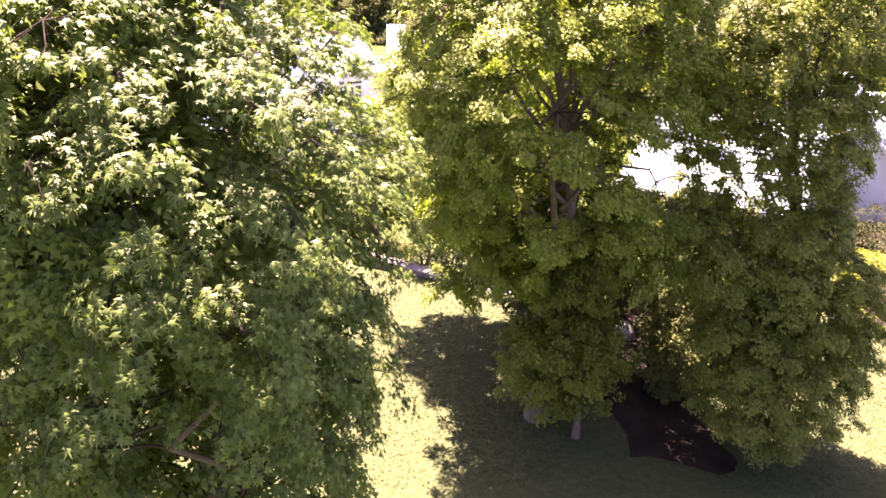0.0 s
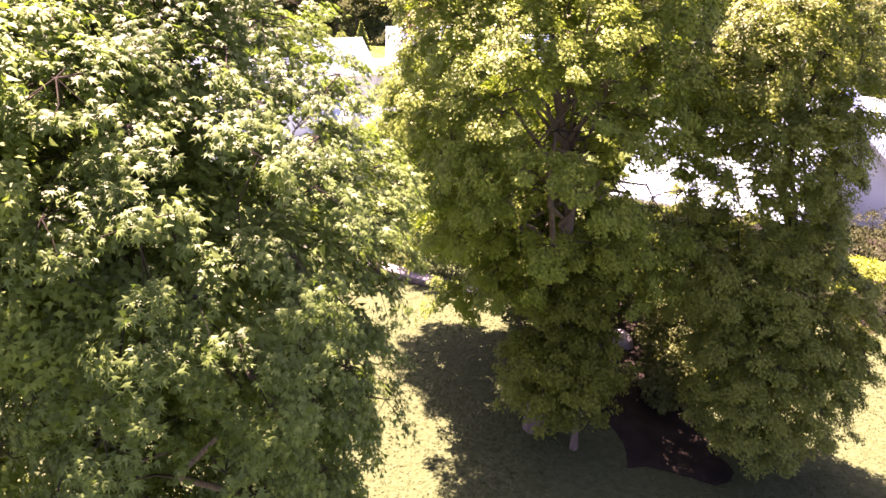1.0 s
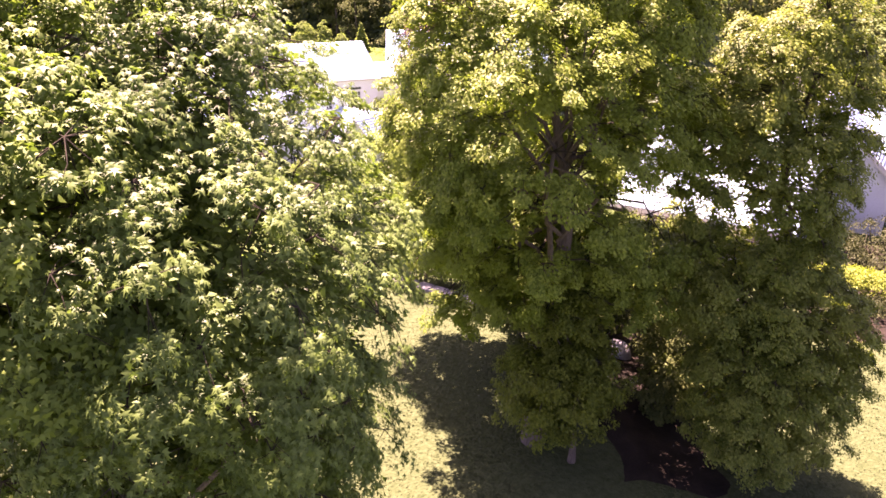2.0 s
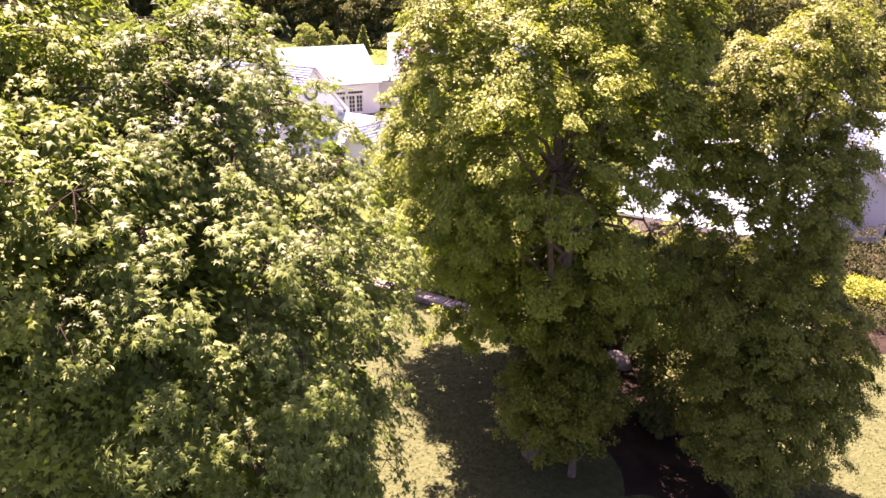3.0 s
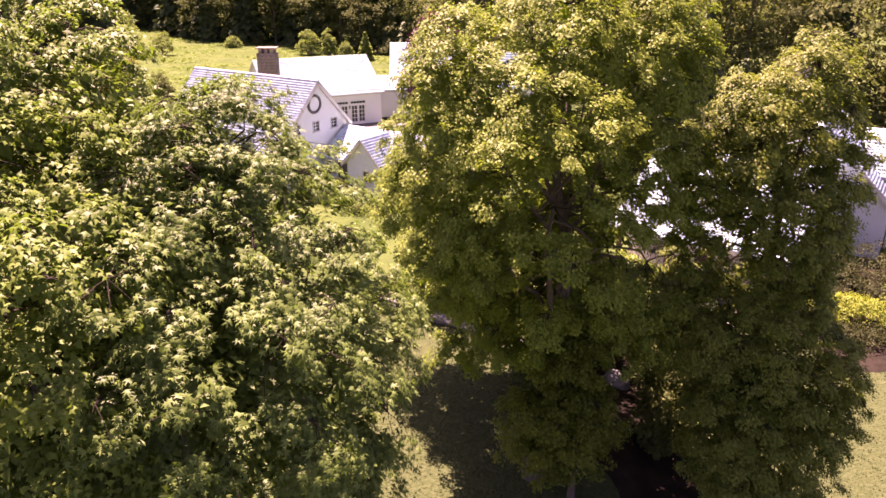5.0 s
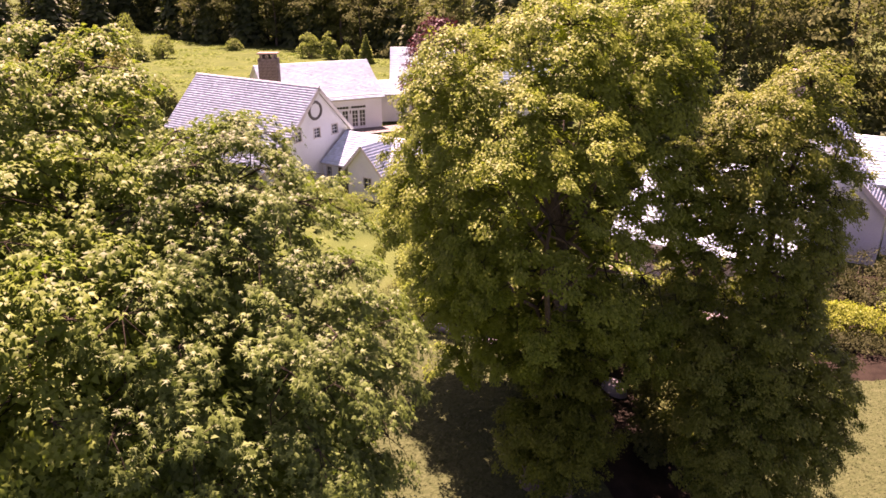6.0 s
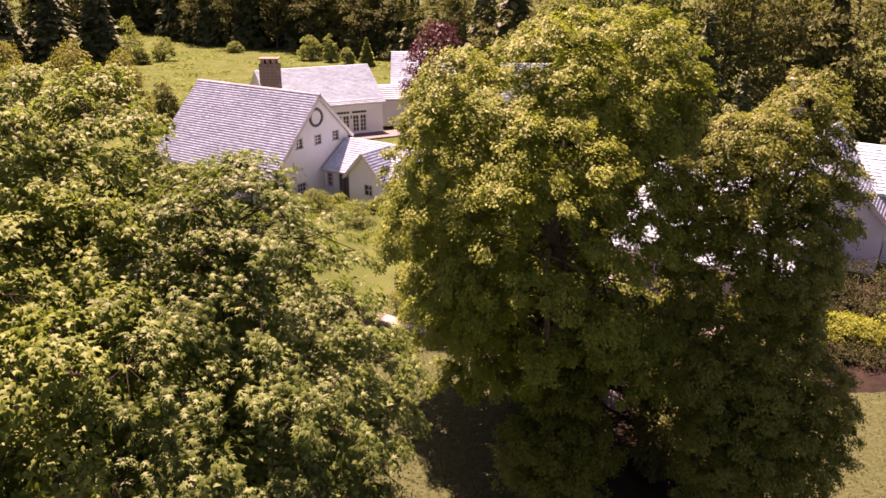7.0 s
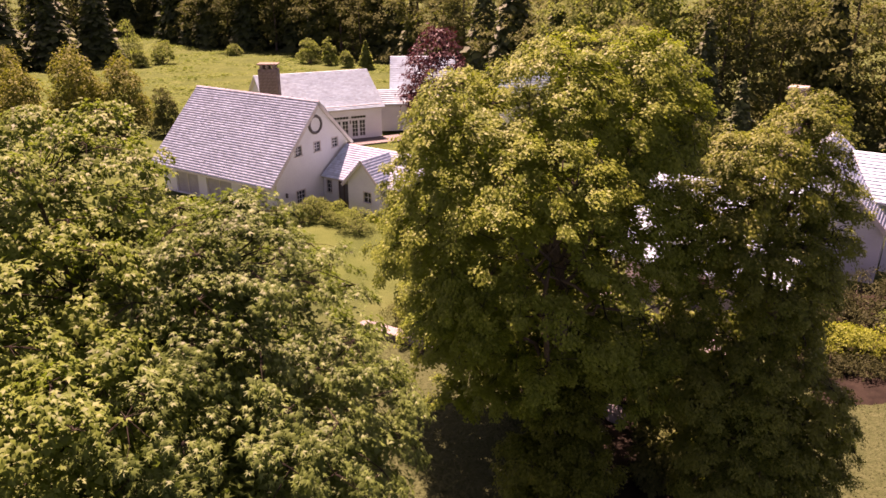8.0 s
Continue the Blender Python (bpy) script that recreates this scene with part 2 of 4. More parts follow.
def cluster_centres(rng, lobes, count, gap, inner=0.25, low=0.0):
    """Places for the leafy sprays: on the crown's skin, and some inside it."""
    out = np.zeros((0, 3))
    area = np.array([(a[3] * a[4] + a[3] * a[5] + a[4] * a[5]) for a in lobes])
    tries = 0
    while len(out) < count and tries < 60 * count:
        tries += 1
        a = lobes[rng.choice(len(lobes), p=area / area.sum())]
        d = unit(rng.normal(0, 1, 3))
        deep = rng.random() < inner
        r = rng.uniform(0.45, 0.75) if deep else rng.uniform(0.86, 1.03)
        p = np.array(a[:3]) + d * r * np.array(a[3:])
        if p[2] < low or (p[2] < a[2] - 0.2 * a[5] and rng.random() < 0.35) or (not deep and in_lobes(p[None], lobes)[0] < 0.84):
            continue
        if len(out) and np.min(np.sum((out - p) ** 2, axis=1)) < gap * gap:
            continue
        out = np.vstack([out, p])
    return out


def sprays(rng, centres, axis, per, radius, leaf, shape, faces, flat=0.5, droop=0.5):
    """Leaves in drooping domes round the centres; axis: the trunk's x, y."""
    n = len(centres)
    k = rng.integers(int(per * 0.7), int(per * 1.3), n)
    idx = np.repeat(np.arange(n), k)
    rad = rng.uniform(radius * 0.7, radius * 1.35, n)[idx]
    d = unit(rng.normal(0, 1, (len(idx), 3)))
    d[:, 2] = np.where(d[:, 2] < -0.1, -d[:, 2], d[:, 2])
    r = rng.uniform(0.35, 1.0, len(idx)) ** 0.45
    # ragged outline: lobed fingers within each spray
    ph = rng.uniform(0, 6.28, n)[idx]
    az = np.arctan2(d[:, 1], d[:, 0])
    r = r * (0.78 + 0.28 * np.sin(3 * az + ph) + 0.14 * np.sin(7 * az + 2 * ph))
    off = d * (r * rad)[:, None]
    hor = np.hypot(off[:, 0], off[:, 1])
    off[:, 2] = off[:, 2] * flat - droop * hor ** 2 / (rad + 0.01) * 0.7
    c = centres[idx] + off
    outw = unit(np.column_stack([c[:, 0] - axis[0], c[:, 1] - axis[1], np.zeros(len(c))]))
    loc = unit(np.column_stack([off[:, 0], off[:, 1], np.zeros(len(c))]))
    nrm = np.array([0, 0, 1.0]) * 0.9 + outw * 0.3 + loc * 0.6 + rng.normal(0, 0.27, (len(c), 3))
    tip = loc * 0.7 + outw * 0.6 + np.array([0, 0, -0.55]) + rng.normal(0, 0.45, (len(c), 3))
    return leaf_arrays(rng, c, nrm, tip, rng.uniform(leaf * 0.65, leaf * 1.3, len(c)), shape, faces)


def bough_frames(centres, lobes):
    """The outward way of each bough, from the lobe it lies on."""
    best, out = np.full(len(centres), 9.0), np.zeros((len(centres), 3))
    for cx, cy, cz, rx, ry, rz in lobes:
        q = (centres - (cx, cy, cz)) / (rx, ry, rz)
        d = np.linalg.norm(q, axis=1)
        hit = d < best
        best[hit], out[hit] = d[hit], (q / (rx, ry, rz))[hit]
    return unit(out)


def leafy_boughs(rng, centres, out, spread, subs, per, radius, leaf, shape, faces, tilt=0.6, droop=0.45, puff=0.55, loose=0.32):
    """Boughs as shelves that droop at the rim, each of several sprays of leaves; returns the spray centres, their bough and the leaves."""
    n = len(centres)
    flat = unit(out * (1, 1, 0) + rng.normal(0, 0.05, (n, 3)) * (1, 1, 0))
    up = unit(np.array([0, 0, 1.0]) + flat * tilt * np.clip(1.1 - out[:, 2:3], 0.1, 1.3) + rng.normal(0, 0.14, (n, 3)))
    fwd = unit(flat - up * np.sum(flat * up, axis=1, keepdims=True))
    side = np.cross(up, fwd)
    m = np.maximum(3, (subs * rng.uniform(0.6, 1.4, n)).astype(int))
    ib = np.repeat(np.arange(n), m)
    size = (spread * rng.uniform(0.7, 1.35, n))[ib]
    a, r = rng.uniform(0, 6.283, len(ib)), np.sqrt(rng.random(len(ib)))
    u, w = 1.25 * r * np.cos(a) * size, r * np.sin(a) * size
    h = rng.normal(0, 0.16, len(ib)) * size - droop * r ** 2 * size
    sc = centres[ib] + fwd[ib] * u[:, None] + side[ib] * w[:, None] + up[ib] * h[:, None]
    k = (per * rng.uniform(0.6, 1.4, len(ib))).astype(int)
    il = np.repeat(np.arange(len(ib)), k)
    d = unit(rng.normal(0, 1, (len(il), 3))) * (rng.random(len(il)) ** 0.5)[:, None] * (radius * rng.uniform(0.7, 1.3, len(ib)))[il][:, None]
    b = ib[il]
    lu, lf, ls = np.sum(d * up[b], axis=1) * puff, np.sum(d * fwd[b], axis=1), np.sum(d * side[b], axis=1)
    lu = lu - 0.35 * (lf ** 2 + ls ** 2) / radius
    c = sc[il] + up[b] * lu[:, None] + fwd[b] * lf[:, None] + side[b] * ls[:, None]
    away = unit(c - centres[b] - up[b] * np.sum((c - centres[b]) * up[b], axis=1, keepdims=True))
    nrm = up[b] + away * 0.42 + rng.normal(0, loose, (len(c), 3))
    tip = away * 0.8 + fwd[b] * 0.5 + np.array([0, 0, -0.35]) + rng.normal(0, 0.45, (len(c), 3))
    v, f = leaf_arrays(rng, c, nrm, tip, rng.uniform(leaf * 0.65, leaf * 1.25, len(c)), shape, faces)
    return sc, ib, v, f


def grand_tree(name, label, seed, foot, lobes, forks, trunk_r, count, gap, spread, subs, per, radius, leaf, shape, faces, mat, inner=0.2, low=0.5, tilt=0.6, droop=0.45, puff=0.55, loose=0.32, category="tree", hollow=(), back=0.6, starts=(2, 6), limb_r=0.5, plain_below=-9.0):
    """A broadleaf tree: trunk, limbs that fork towards forks, branches to every bough, twigs to every spray, and the crown of leaves."""
    rng = np.random.default_rng(seed)
    fx, fy, fz = foot
    tree = thing(name, Matrix.Translation(foot), label, category)
    centres = cluster_centres(rng, lobes, count, gap, inner, low)
    for x0, x1, y0, y1, z0, z1, keep in hollow:
        inside = (centres[:, 0] > x0) & (centres[:, 0] < x1) & (centres[:, 1] > y0) & (centres[:, 1] < y1) & (centres[:, 2] > z0) & (centres[:, 2] < z1)
        centres = centres[~inside | (rng.random(len(centres)) < keep)]
    spine_top = np.array(forks[0])
    spine = bent(rng, (fx, fy, fz - 0.2), spine_top, 9, 0.10)
    rad = trunk_r * (1 - np.linspace(0, 1, 9) * 0.86)
    rad[0] *= 1.45
    tr = Tubes(10).add(spine - foot, rad)
    hang("trunk", tr.mesh("trunk", BARK), tree)
    nodes = [(p, r) for p, r in zip(spine[3:], rad[3:])]
    for fk in forks[1:]:
        fk = np.array(fk)
        start = int(rng.integers(*starts))
        limb = bent(rng, spine[start], fk, 10, 0.22, 0.06)
        lr = rad[start] * limb_r * rng.uniform(0.75, 1.1) * (1 - np.linspace(0, 1, 10) * 0.82)
        hang("limb", Tubes(7).add(limb - foot, lr).mesh("limb", BARK), tree)
        nodes += [(p, r) for p, r in zip(limb[2:], lr[2:])]
    where = np.array([p for p, r in nodes])
    out = bough_frames(centres, lobes)
    far = (centres[:, 1] > fy + back) & (centres[:, 2] < np.quantile(centres[:, 2], 0.85))
    far |= (in_lobes(centres, lobes) < 0.8) | (centres[:, 2] < plain_below)
    sc, ib, vs, fs, n = [], [], [], [], 0
    for pick, k, size, sh, fa in ((~far, per, leaf, shape, faces), (far, per * 0.62, leaf * 1.25, BLADE, BLADE_F)):
        who = np.flatnonzero(pick)
        if len(who):
            p, j, v, f = leafy_boughs(rng, centres[who], out[who], spread, subs, k, radius, size, sh, fa, tilt, droop, puff, loose)
            sc, ib, n = sc + list(p), ib + list(who[j]), n + len(v)
            vs.append(v)
            fs.append(f + n - len(v))
    v, f = np.vstack(vs), np.vstack(fs)
    tw = Tubes(4)
    for c in centres:
        cost = np.linalg.norm(where - c, axis=1) + 0.6 * np.maximum(0, where[:, 2] - c[2])
        j = int(np.argmin(cost))
        r0 = min(nodes[j][1] * 0.5, 0.03)
        tw.add(bent(rng, where[j], c - (0, 0, 0.06), 5, 0.25, 0.08) - foot, np.linspace(r0, 0.009, 5))
    for p, j in zip(sc, ib):
        if far[j]:
            continue
        tw.add(bent(rng, centres[j] - (0, 0, 0.06), p - (0, 0, 0.05), 3, 0.2) - foot, (0.007, 0.005, 0.003))
    tagged(hang("branchwork", tw.mesh("branchwork", TWIG), tree), kind="stuff")
    tagged(hang("crown", mesh_arrays("crown", v - np.array(foot), f, mat), tree), kind="stuff")
    return tree


# ---- ground ----
def smooth(t):
    t = min(1.0, max(0.0, t))
    return t * t * (3 - 2 * t)


def ground_z(x, y):
    far = smooth((y - 170) / 300) * 16
    return -1.1 * max(smooth((y - 25) / 14), smooth((x - 4) / 6)) + far + 0.05 * math.sin(x * 0.7) * math.sin(y * 0.5)


def build_ground():
    xs = sorted(set([-900, -500, -300, -200, -150] + list(np.arange(-110, 111, 2.0)) + [150, 200, 300, 500, 900]))
    ys = sorted(set([-600, -300, -150, -80, -40, -20] + list(np.arange(-10, 60, 1.0)) + list(np.arange(60, 240, 3.0)) + [300, 400, 600, 1000, 1600]))
    v = [(x, y, ground_z(x, y)) for y in ys for x in xs]
    nx = len(xs)
    f = [(j * nx + i, j * nx + i + 1, (j + 1) * nx + i + 1, (j + 1) * nx + i) for j in range(len(ys) - 1) for i in range(nx - 1)]
    tagged(new("ground", mesh_arrays("ground", v, f, GRASS, True)), "mown lawn that runs into a tall sunny meadow", "ground", kind="structure")


build_ground()


# ---- houses ----
def course_roof(name, parent, mat, a0, a1, b0, b1, seed, expose=0.23, wide=0.26, label="", thick=1.0):
    """A roof slope of overlapping shingles: eave from a0 to a1, ridge from b0 to b1 (local)."""
    rng = np.random.default_rng(seed)
    a0, a1, b0, b1 = (np.array(p, float) for p in (a0, a1, b0, b1))
    n = np.cross(a1 - a0, b0 - a0)
    n /= np.linalg.norm(n)
    if n[2] < 0:
        n = -n
    run = np.linalg.norm(b0 - a0)
    rows = max(3, int(run / expose))
    v, f = [], []
    for i in range(rows):
        t0, t1 = i / rows, min(1.0, (i + 1.12) / rows)
        length = np.linalg.norm(a1 - a0)
        m = max(2, int(length / wide))
        cuts = np.sort(np.concatenate([[0, 1], np.clip((np.arange(1, m) + rng.uniform(-0.3, 0.3, m - 1)) / m, 0.002, 0.998)]))
        for s0, s1 in zip(cuts[:-1], cuts[1:]):
            j = rng.uniform(-0.012, 0.012) / run
            h = rng.uniform(0.014, 0.024) * thick
            def at(s, t):
                return (a0 + (a1 - a0) * s) * (1 - t) + (b0 + (b1 - b0) * s) * t
            p = [at(s0, t0 + j) + n * h, at(s1, t0 + j) + n * h, at(s1, t1) + n * 0.004, at(s0, t1) + n * 0.004, at(s0, t0 + j) - n * 0.002, at(s1, t0 + j) - n * 0.002]
            q = len(v)
            v += p
            f += [(q, q + 1, q + 2, q + 3), (q + 4, q + 5, q + 1, q)]
    sh = tagged(hang(name, mesh_arrays(name, v, f, mat), parent, label), kind="stuff")
    # deck below the shingles
    bm = bmesh.new()
    lo = [bm.verts.new(p - n * 0.03) for p in (a0, a1, b1, b0)]
    hi = [bm.verts.new(p - n * 0.16) for p in (a0, a1, b1, b0)]
    bm.faces.new(lo)
    bm.faces.new(hi[::-1])
    for i in range(4):
        bm.faces.new((lo[i], hi[i], hi[(i + 1) % 4], lo[(i + 1) % 4]))
    bmesh.ops.recalc_face_normals(bm, faces=bm.faces)
    part("roof_deck", bm, TRIM, parent)
    return sh


def wall(parent, name, origin, along, length, top, holes, mat, thick=0.22, label=""):
    """An upright wall from origin along a level way; top: [(s, height), ...]; holes: (s0, s1, z0, z1) go right through."""
    along = np.array(along, float)
    inn = np.array((-along[1], along[0], 0.0))
    cuts = sorted({0.0, length, *[s for s, h in top], *[s for h in holes for s in h[:2]]})
    ss, hh = [s for s, h in top], [h for s, h in top]
    bm = bmesh.new()
    for s0, s1 in zip(cuts[:-1], cuts[1:]):
        gaps = sorted([(h[2], h[3]) for h in holes if h[0] <= s0 + 1e-6 and h[1] >= s1 - 1e-6])
        z = 0.0
        spans = []
        for g0, g1 in gaps:
            if g0 > z:
                spans.append((z, g0, None))
            z = g1
        spans.append((z, None, True))
        for z0, z1, open_top in spans:
            t0, t1 = (np.interp(s0, ss, hh), np.interp(s1, ss, hh)) if open_top else (z1, z1)
            p = [np.array(origin) + along * s + np.array((0, 0, zz)) for s, zz in ((s0, z0), (s1, z0), (s1, t1), (s0, t0))]
            a = [bm.verts.new(q) for q in p]
            b = [bm.verts.new(q + inn * thick) for q in p]
            bm.faces.new(a)
            bm.faces.new(b[::-1])
            for i in range(4):
                bm.faces.new((a[i], b[i], b[(i + 1) % 4], a[(i + 1) % 4]))
    bmesh.ops.recalc_face_normals(bm, faces=bm.faces)
    bmesh.ops.remove_doubles(bm, verts=bm.verts, dist=0.0005)
    return part(name, bm, mat, parent, label)


def frame_matrix(origin, along, s, z):
    """Local frame of an opening: x along the wall, y into it, z up, at its middle."""
    a = Vector(along)
    return Matrix.Translation(Vector(origin) + a * s + Vector((0, 0, z))) @ Matrix(((a.x, -a.y, 0, 0), (a.y, a.x, 0, 0), (0, 0, 1, 0), (0, 0, 0, 1)))


def window(parent, m, w, h, cols, rows, name="window", frame_mat=None, bar_mat=None):
    """A casement set in its opening: casing, muntins, panes and sill."""
    win = new(name)
    win.parent = parent
    win.matrix_local = m
    fm, bar = frame_mat or TRIM, bar_mat or WHITE
    bm = bmesh.new()
    c = 0.09
    box(-w / 2 - c, -w / 2, -0.03, 0.10, -h / 2 - c, h / 2 + c, bm)
    box(w / 2, w / 2 + c, -0.03, 0.10, -h / 2 - c, h / 2 + c, bm)
    box(-w / 2, w / 2, -0.032, 0.10, h / 2, h / 2 + c, bm)
    part("casing", bm, fm, win)
    part("sill", box(-w / 2 - 0.12, w / 2 + 0.12, -0.09, 0.10, -h / 2 - 0.07, -h / 2), fm, win)
    bm = bmesh.new()
    for i in range(1, cols):
        x = -w / 2 + w * i / cols
        box(x - 0.02, x + 0.02, 0.06, 0.11, -h / 2, h / 2, bm)
    for j in range(1, rows):
        z = -h / 2 + h * j / rows
        box(-w / 2, w / 2, 0.063, 0.107, z - 0.02, z + 0.02, bm)
    if cols > 1 or rows > 1:
        part("muntins", bm, bar, win)
    for i in range(cols):
        for j in range(rows):
            x, z = -w / 2 + w * i / cols, -h / 2 + h * j / rows
            part("pane", box(x, x + w / cols, 0.08, 0.09, z, z + h / rows), GLASS, win)
    return win


def board(parent, name, p, q, depth, thick, mat, drop=(0, 0, -1)):
    """A straight trim board from p to q."""
    p, q = Vector(p), Vector(q)
    d = (q - p).normalized()
    dn = Vector(drop)
    dn = (dn - d * dn.dot(d)).normalized()
    side = d.cross(dn)
    bm = bmesh.new()
    vs = []
    for e in (p, q):
        for a, b in ((0, -0.5), (0, 0.5), (1, 0.5), (1, -0.5)):
            vs.append(bm.verts.new(e + dn * depth * a + side * thick * b))
    bm.faces.new(vs[:4])
    bm.faces.new(vs[:3:-1])
    for i in range(4):
        bm.faces.new((vs[i], vs[4 + i], vs[4 + (i + 1) % 4], vs[(i + 1) % 4]))
    bmesh.ops.recalc_face_normals(bm, faces=bm.faces)
    return part(name, bm, mat, parent)


U_DEG = math.degrees(math.atan2(-0.5557, 0.8314))


def main_house():
    """Gabled house; local x runs along the ridge to the gable at x = 0, y = 0 lies under the ridge."""
    h = thing("house", pose(-9.81, 57.44, -1.1, 0, 0, U_DEG), "white house with a steep weathered shingle roof and round gable ornament", "house")
    L, F, B, RZ = 14.0, -4.8, 3.5, 8.25
    def roof_z(y):
        return RZ + (y * 1.0 if y < 0 else -y * 1.0)
    gable = [(0, roof_z(F) - 0.1), (-F, RZ - 0.1), (B - F, roof_z(B) - 0.1)]
    ups = [(-2.22, 4.65), (-0.1, 4.62), (2.0, 4.6)]
    holes = [(y - F - 0.32, y - F + 0.32, z - 0.36, z + 0.36) for y, z in ups]
    low = (-2.25, 0.98)
    holes.append((low[0] - F - 0.45, low[0] - F + 0.45, low[1] - 0.5, low[1] + 0.5))
    go, ga = (-0.25, F, 0), (0, 1, 0)
    wall(h, "gable_wall", go, ga, B - F, gable, holes, WHITE)
    for y, z in ups:
        window(h, frame_matrix(go, ga, y - F, z), 0.64, 0.72, 2, 3)
    window(h, frame_matrix(go, ga, low[0] - F, low[1]), 0.9, 1.0, 3, 3)
    wall(h, "gable_wall", (-L, B, 0), (0, -1, 0), B - F, [(0, roof_z(B) - 0.1), (B, RZ - 0.1), (B - F, roof_z(F) - 0.1)], [], WHITE)
    bays = [(1.45, 4.3), (5.35, 8.4), (9.55, 12.4)]
    wall(h, "front_wall", (-L + 0.22, F, 0), (1, 0, 0), L - 0.7, [(0, 3.2), (L - 0.7, 3.2)], [(a, b, 0.1, 2.9) for a, b in bays], WHITE)
    for a, b in bays:
        x0, x1 = -L + 0.22 + a, -L + 0.22 + b
        sc = part("screen", box(x0 + 0.05, x1 - 0.05, F + 0.12, F + 0.17, 0.1, 2.88), SCREEN, h, "grey sliding screen")
        mid = (x0 + x1) / 2
        for x in (x0 + 0.05, mid, x1 - 0.05):
            part("stile", box(x - 0.05, x + 0.05, F + 0.08, F + 0.117, 0.1, 2.88), TRIM, sc)
    wall(h, "rear_wall", (-0.47, B, 0), (-1, 0, 0), L - 0.7, [(0, 4.65), (L - 0.7, 4.65)], [], WHITE)
    for i, x in enumerate((-9.05, -4.9)):
        lamp = part("wall_lamp", box(x, x + 0.14, F - 0.14, F - 0.005, 2.15, 2.45, bevel=0.03), DARKTRIM, h, "small dark wall lantern")
    ov = 0.35
    course_roof("roof_front", h, SHAKE_GREY, (-L - ov, -5.75, roof_z(-5.75)), (ov - 0.2, -5.75, roof_z(-5.75)), (-L - ov, 0, RZ), (ov - 0.2, 0, RZ), 1)
    course_roof("roof_back", h, SHAKE_GREY, (ov - 0.2, 3.85, roof_z(3.85)), (-L - ov, 3.85, roof_z(3.85)), (ov - 0.2, 0, RZ), (-L - ov, 0, RZ), 2)
    bm = bmesh.new()
    for k in range(48):
        x0 = -L - ov + k * (L + 2 * ov - 0.2) / 48
        x1 = x0 + (L + 2 * ov - 0.2) / 48 + 0.03
        for sgn in (-1, 1):
            z = RZ + 0.07 + 0.008 * (k % 3)
            p = [bm.verts.new(q) for q in ((x0, 0, z), (x1, 0, z - 0.01), (x1, sgn * 0.13, z - 0.12), (x0, sgn * 0.13, z - 0.115))]
            bm.faces.new(p)
    part("ridge_cap", bm, SHAKE_DARK, h)
    xg = ov - 0.2 - 0.02
    board(h, "rake_board", (xg, -5.75, roof_z(-5.75) - 0.02), (xg, -0.001, RZ - 0.02), 0.26, 0.06, TRIM)
    board(h, "rake_board", (xg, 3.85, roof_z(3.85) - 0.02), (xg, 0.001, RZ - 0.02), 0.26, 0.06, TRIM)
    board(h, "fascia", (-L - ov, -5.74, roof_z(-5.75) - 0.02), (ov - 0.23, -5.74, roof_z(-5.75) - 0.02), 0.16, 0.05, TRIM)
    # round ornament: a dark ring round a white disc
    ring = bmesh.new()
    bmesh.ops.create_cone(ring, cap_ends=True, segments=36, radius1=0.55, radius2=0.55, depth=0.05, matrix=Matrix.Translation((-0.22, -0.22, 6.42)) @ Euler((0, radians(90), 0)).to_matrix().to_4x4())
    disc = part("round_panel", ring, WHITE, h)
    tor = Tubes(6)
    ang = np.linspace(0, 2 * math.pi, 41)
    tor.add([(-0.2, -0.22 + 0.66 * math.cos(a), 6.42 + 0.66 * math.sin(a)) for a in ang], [0.12] * 41)
    hang("ring", tor.mesh("ring", DARKTRIM), disc, "dark round moulding")
    part("wall_lamp", box(-0.25, -0.08, -3.95, -3.78, 1.3, 1.65, bevel=0.03), DARKTRIM, h, "small dark wall lantern")
    return h


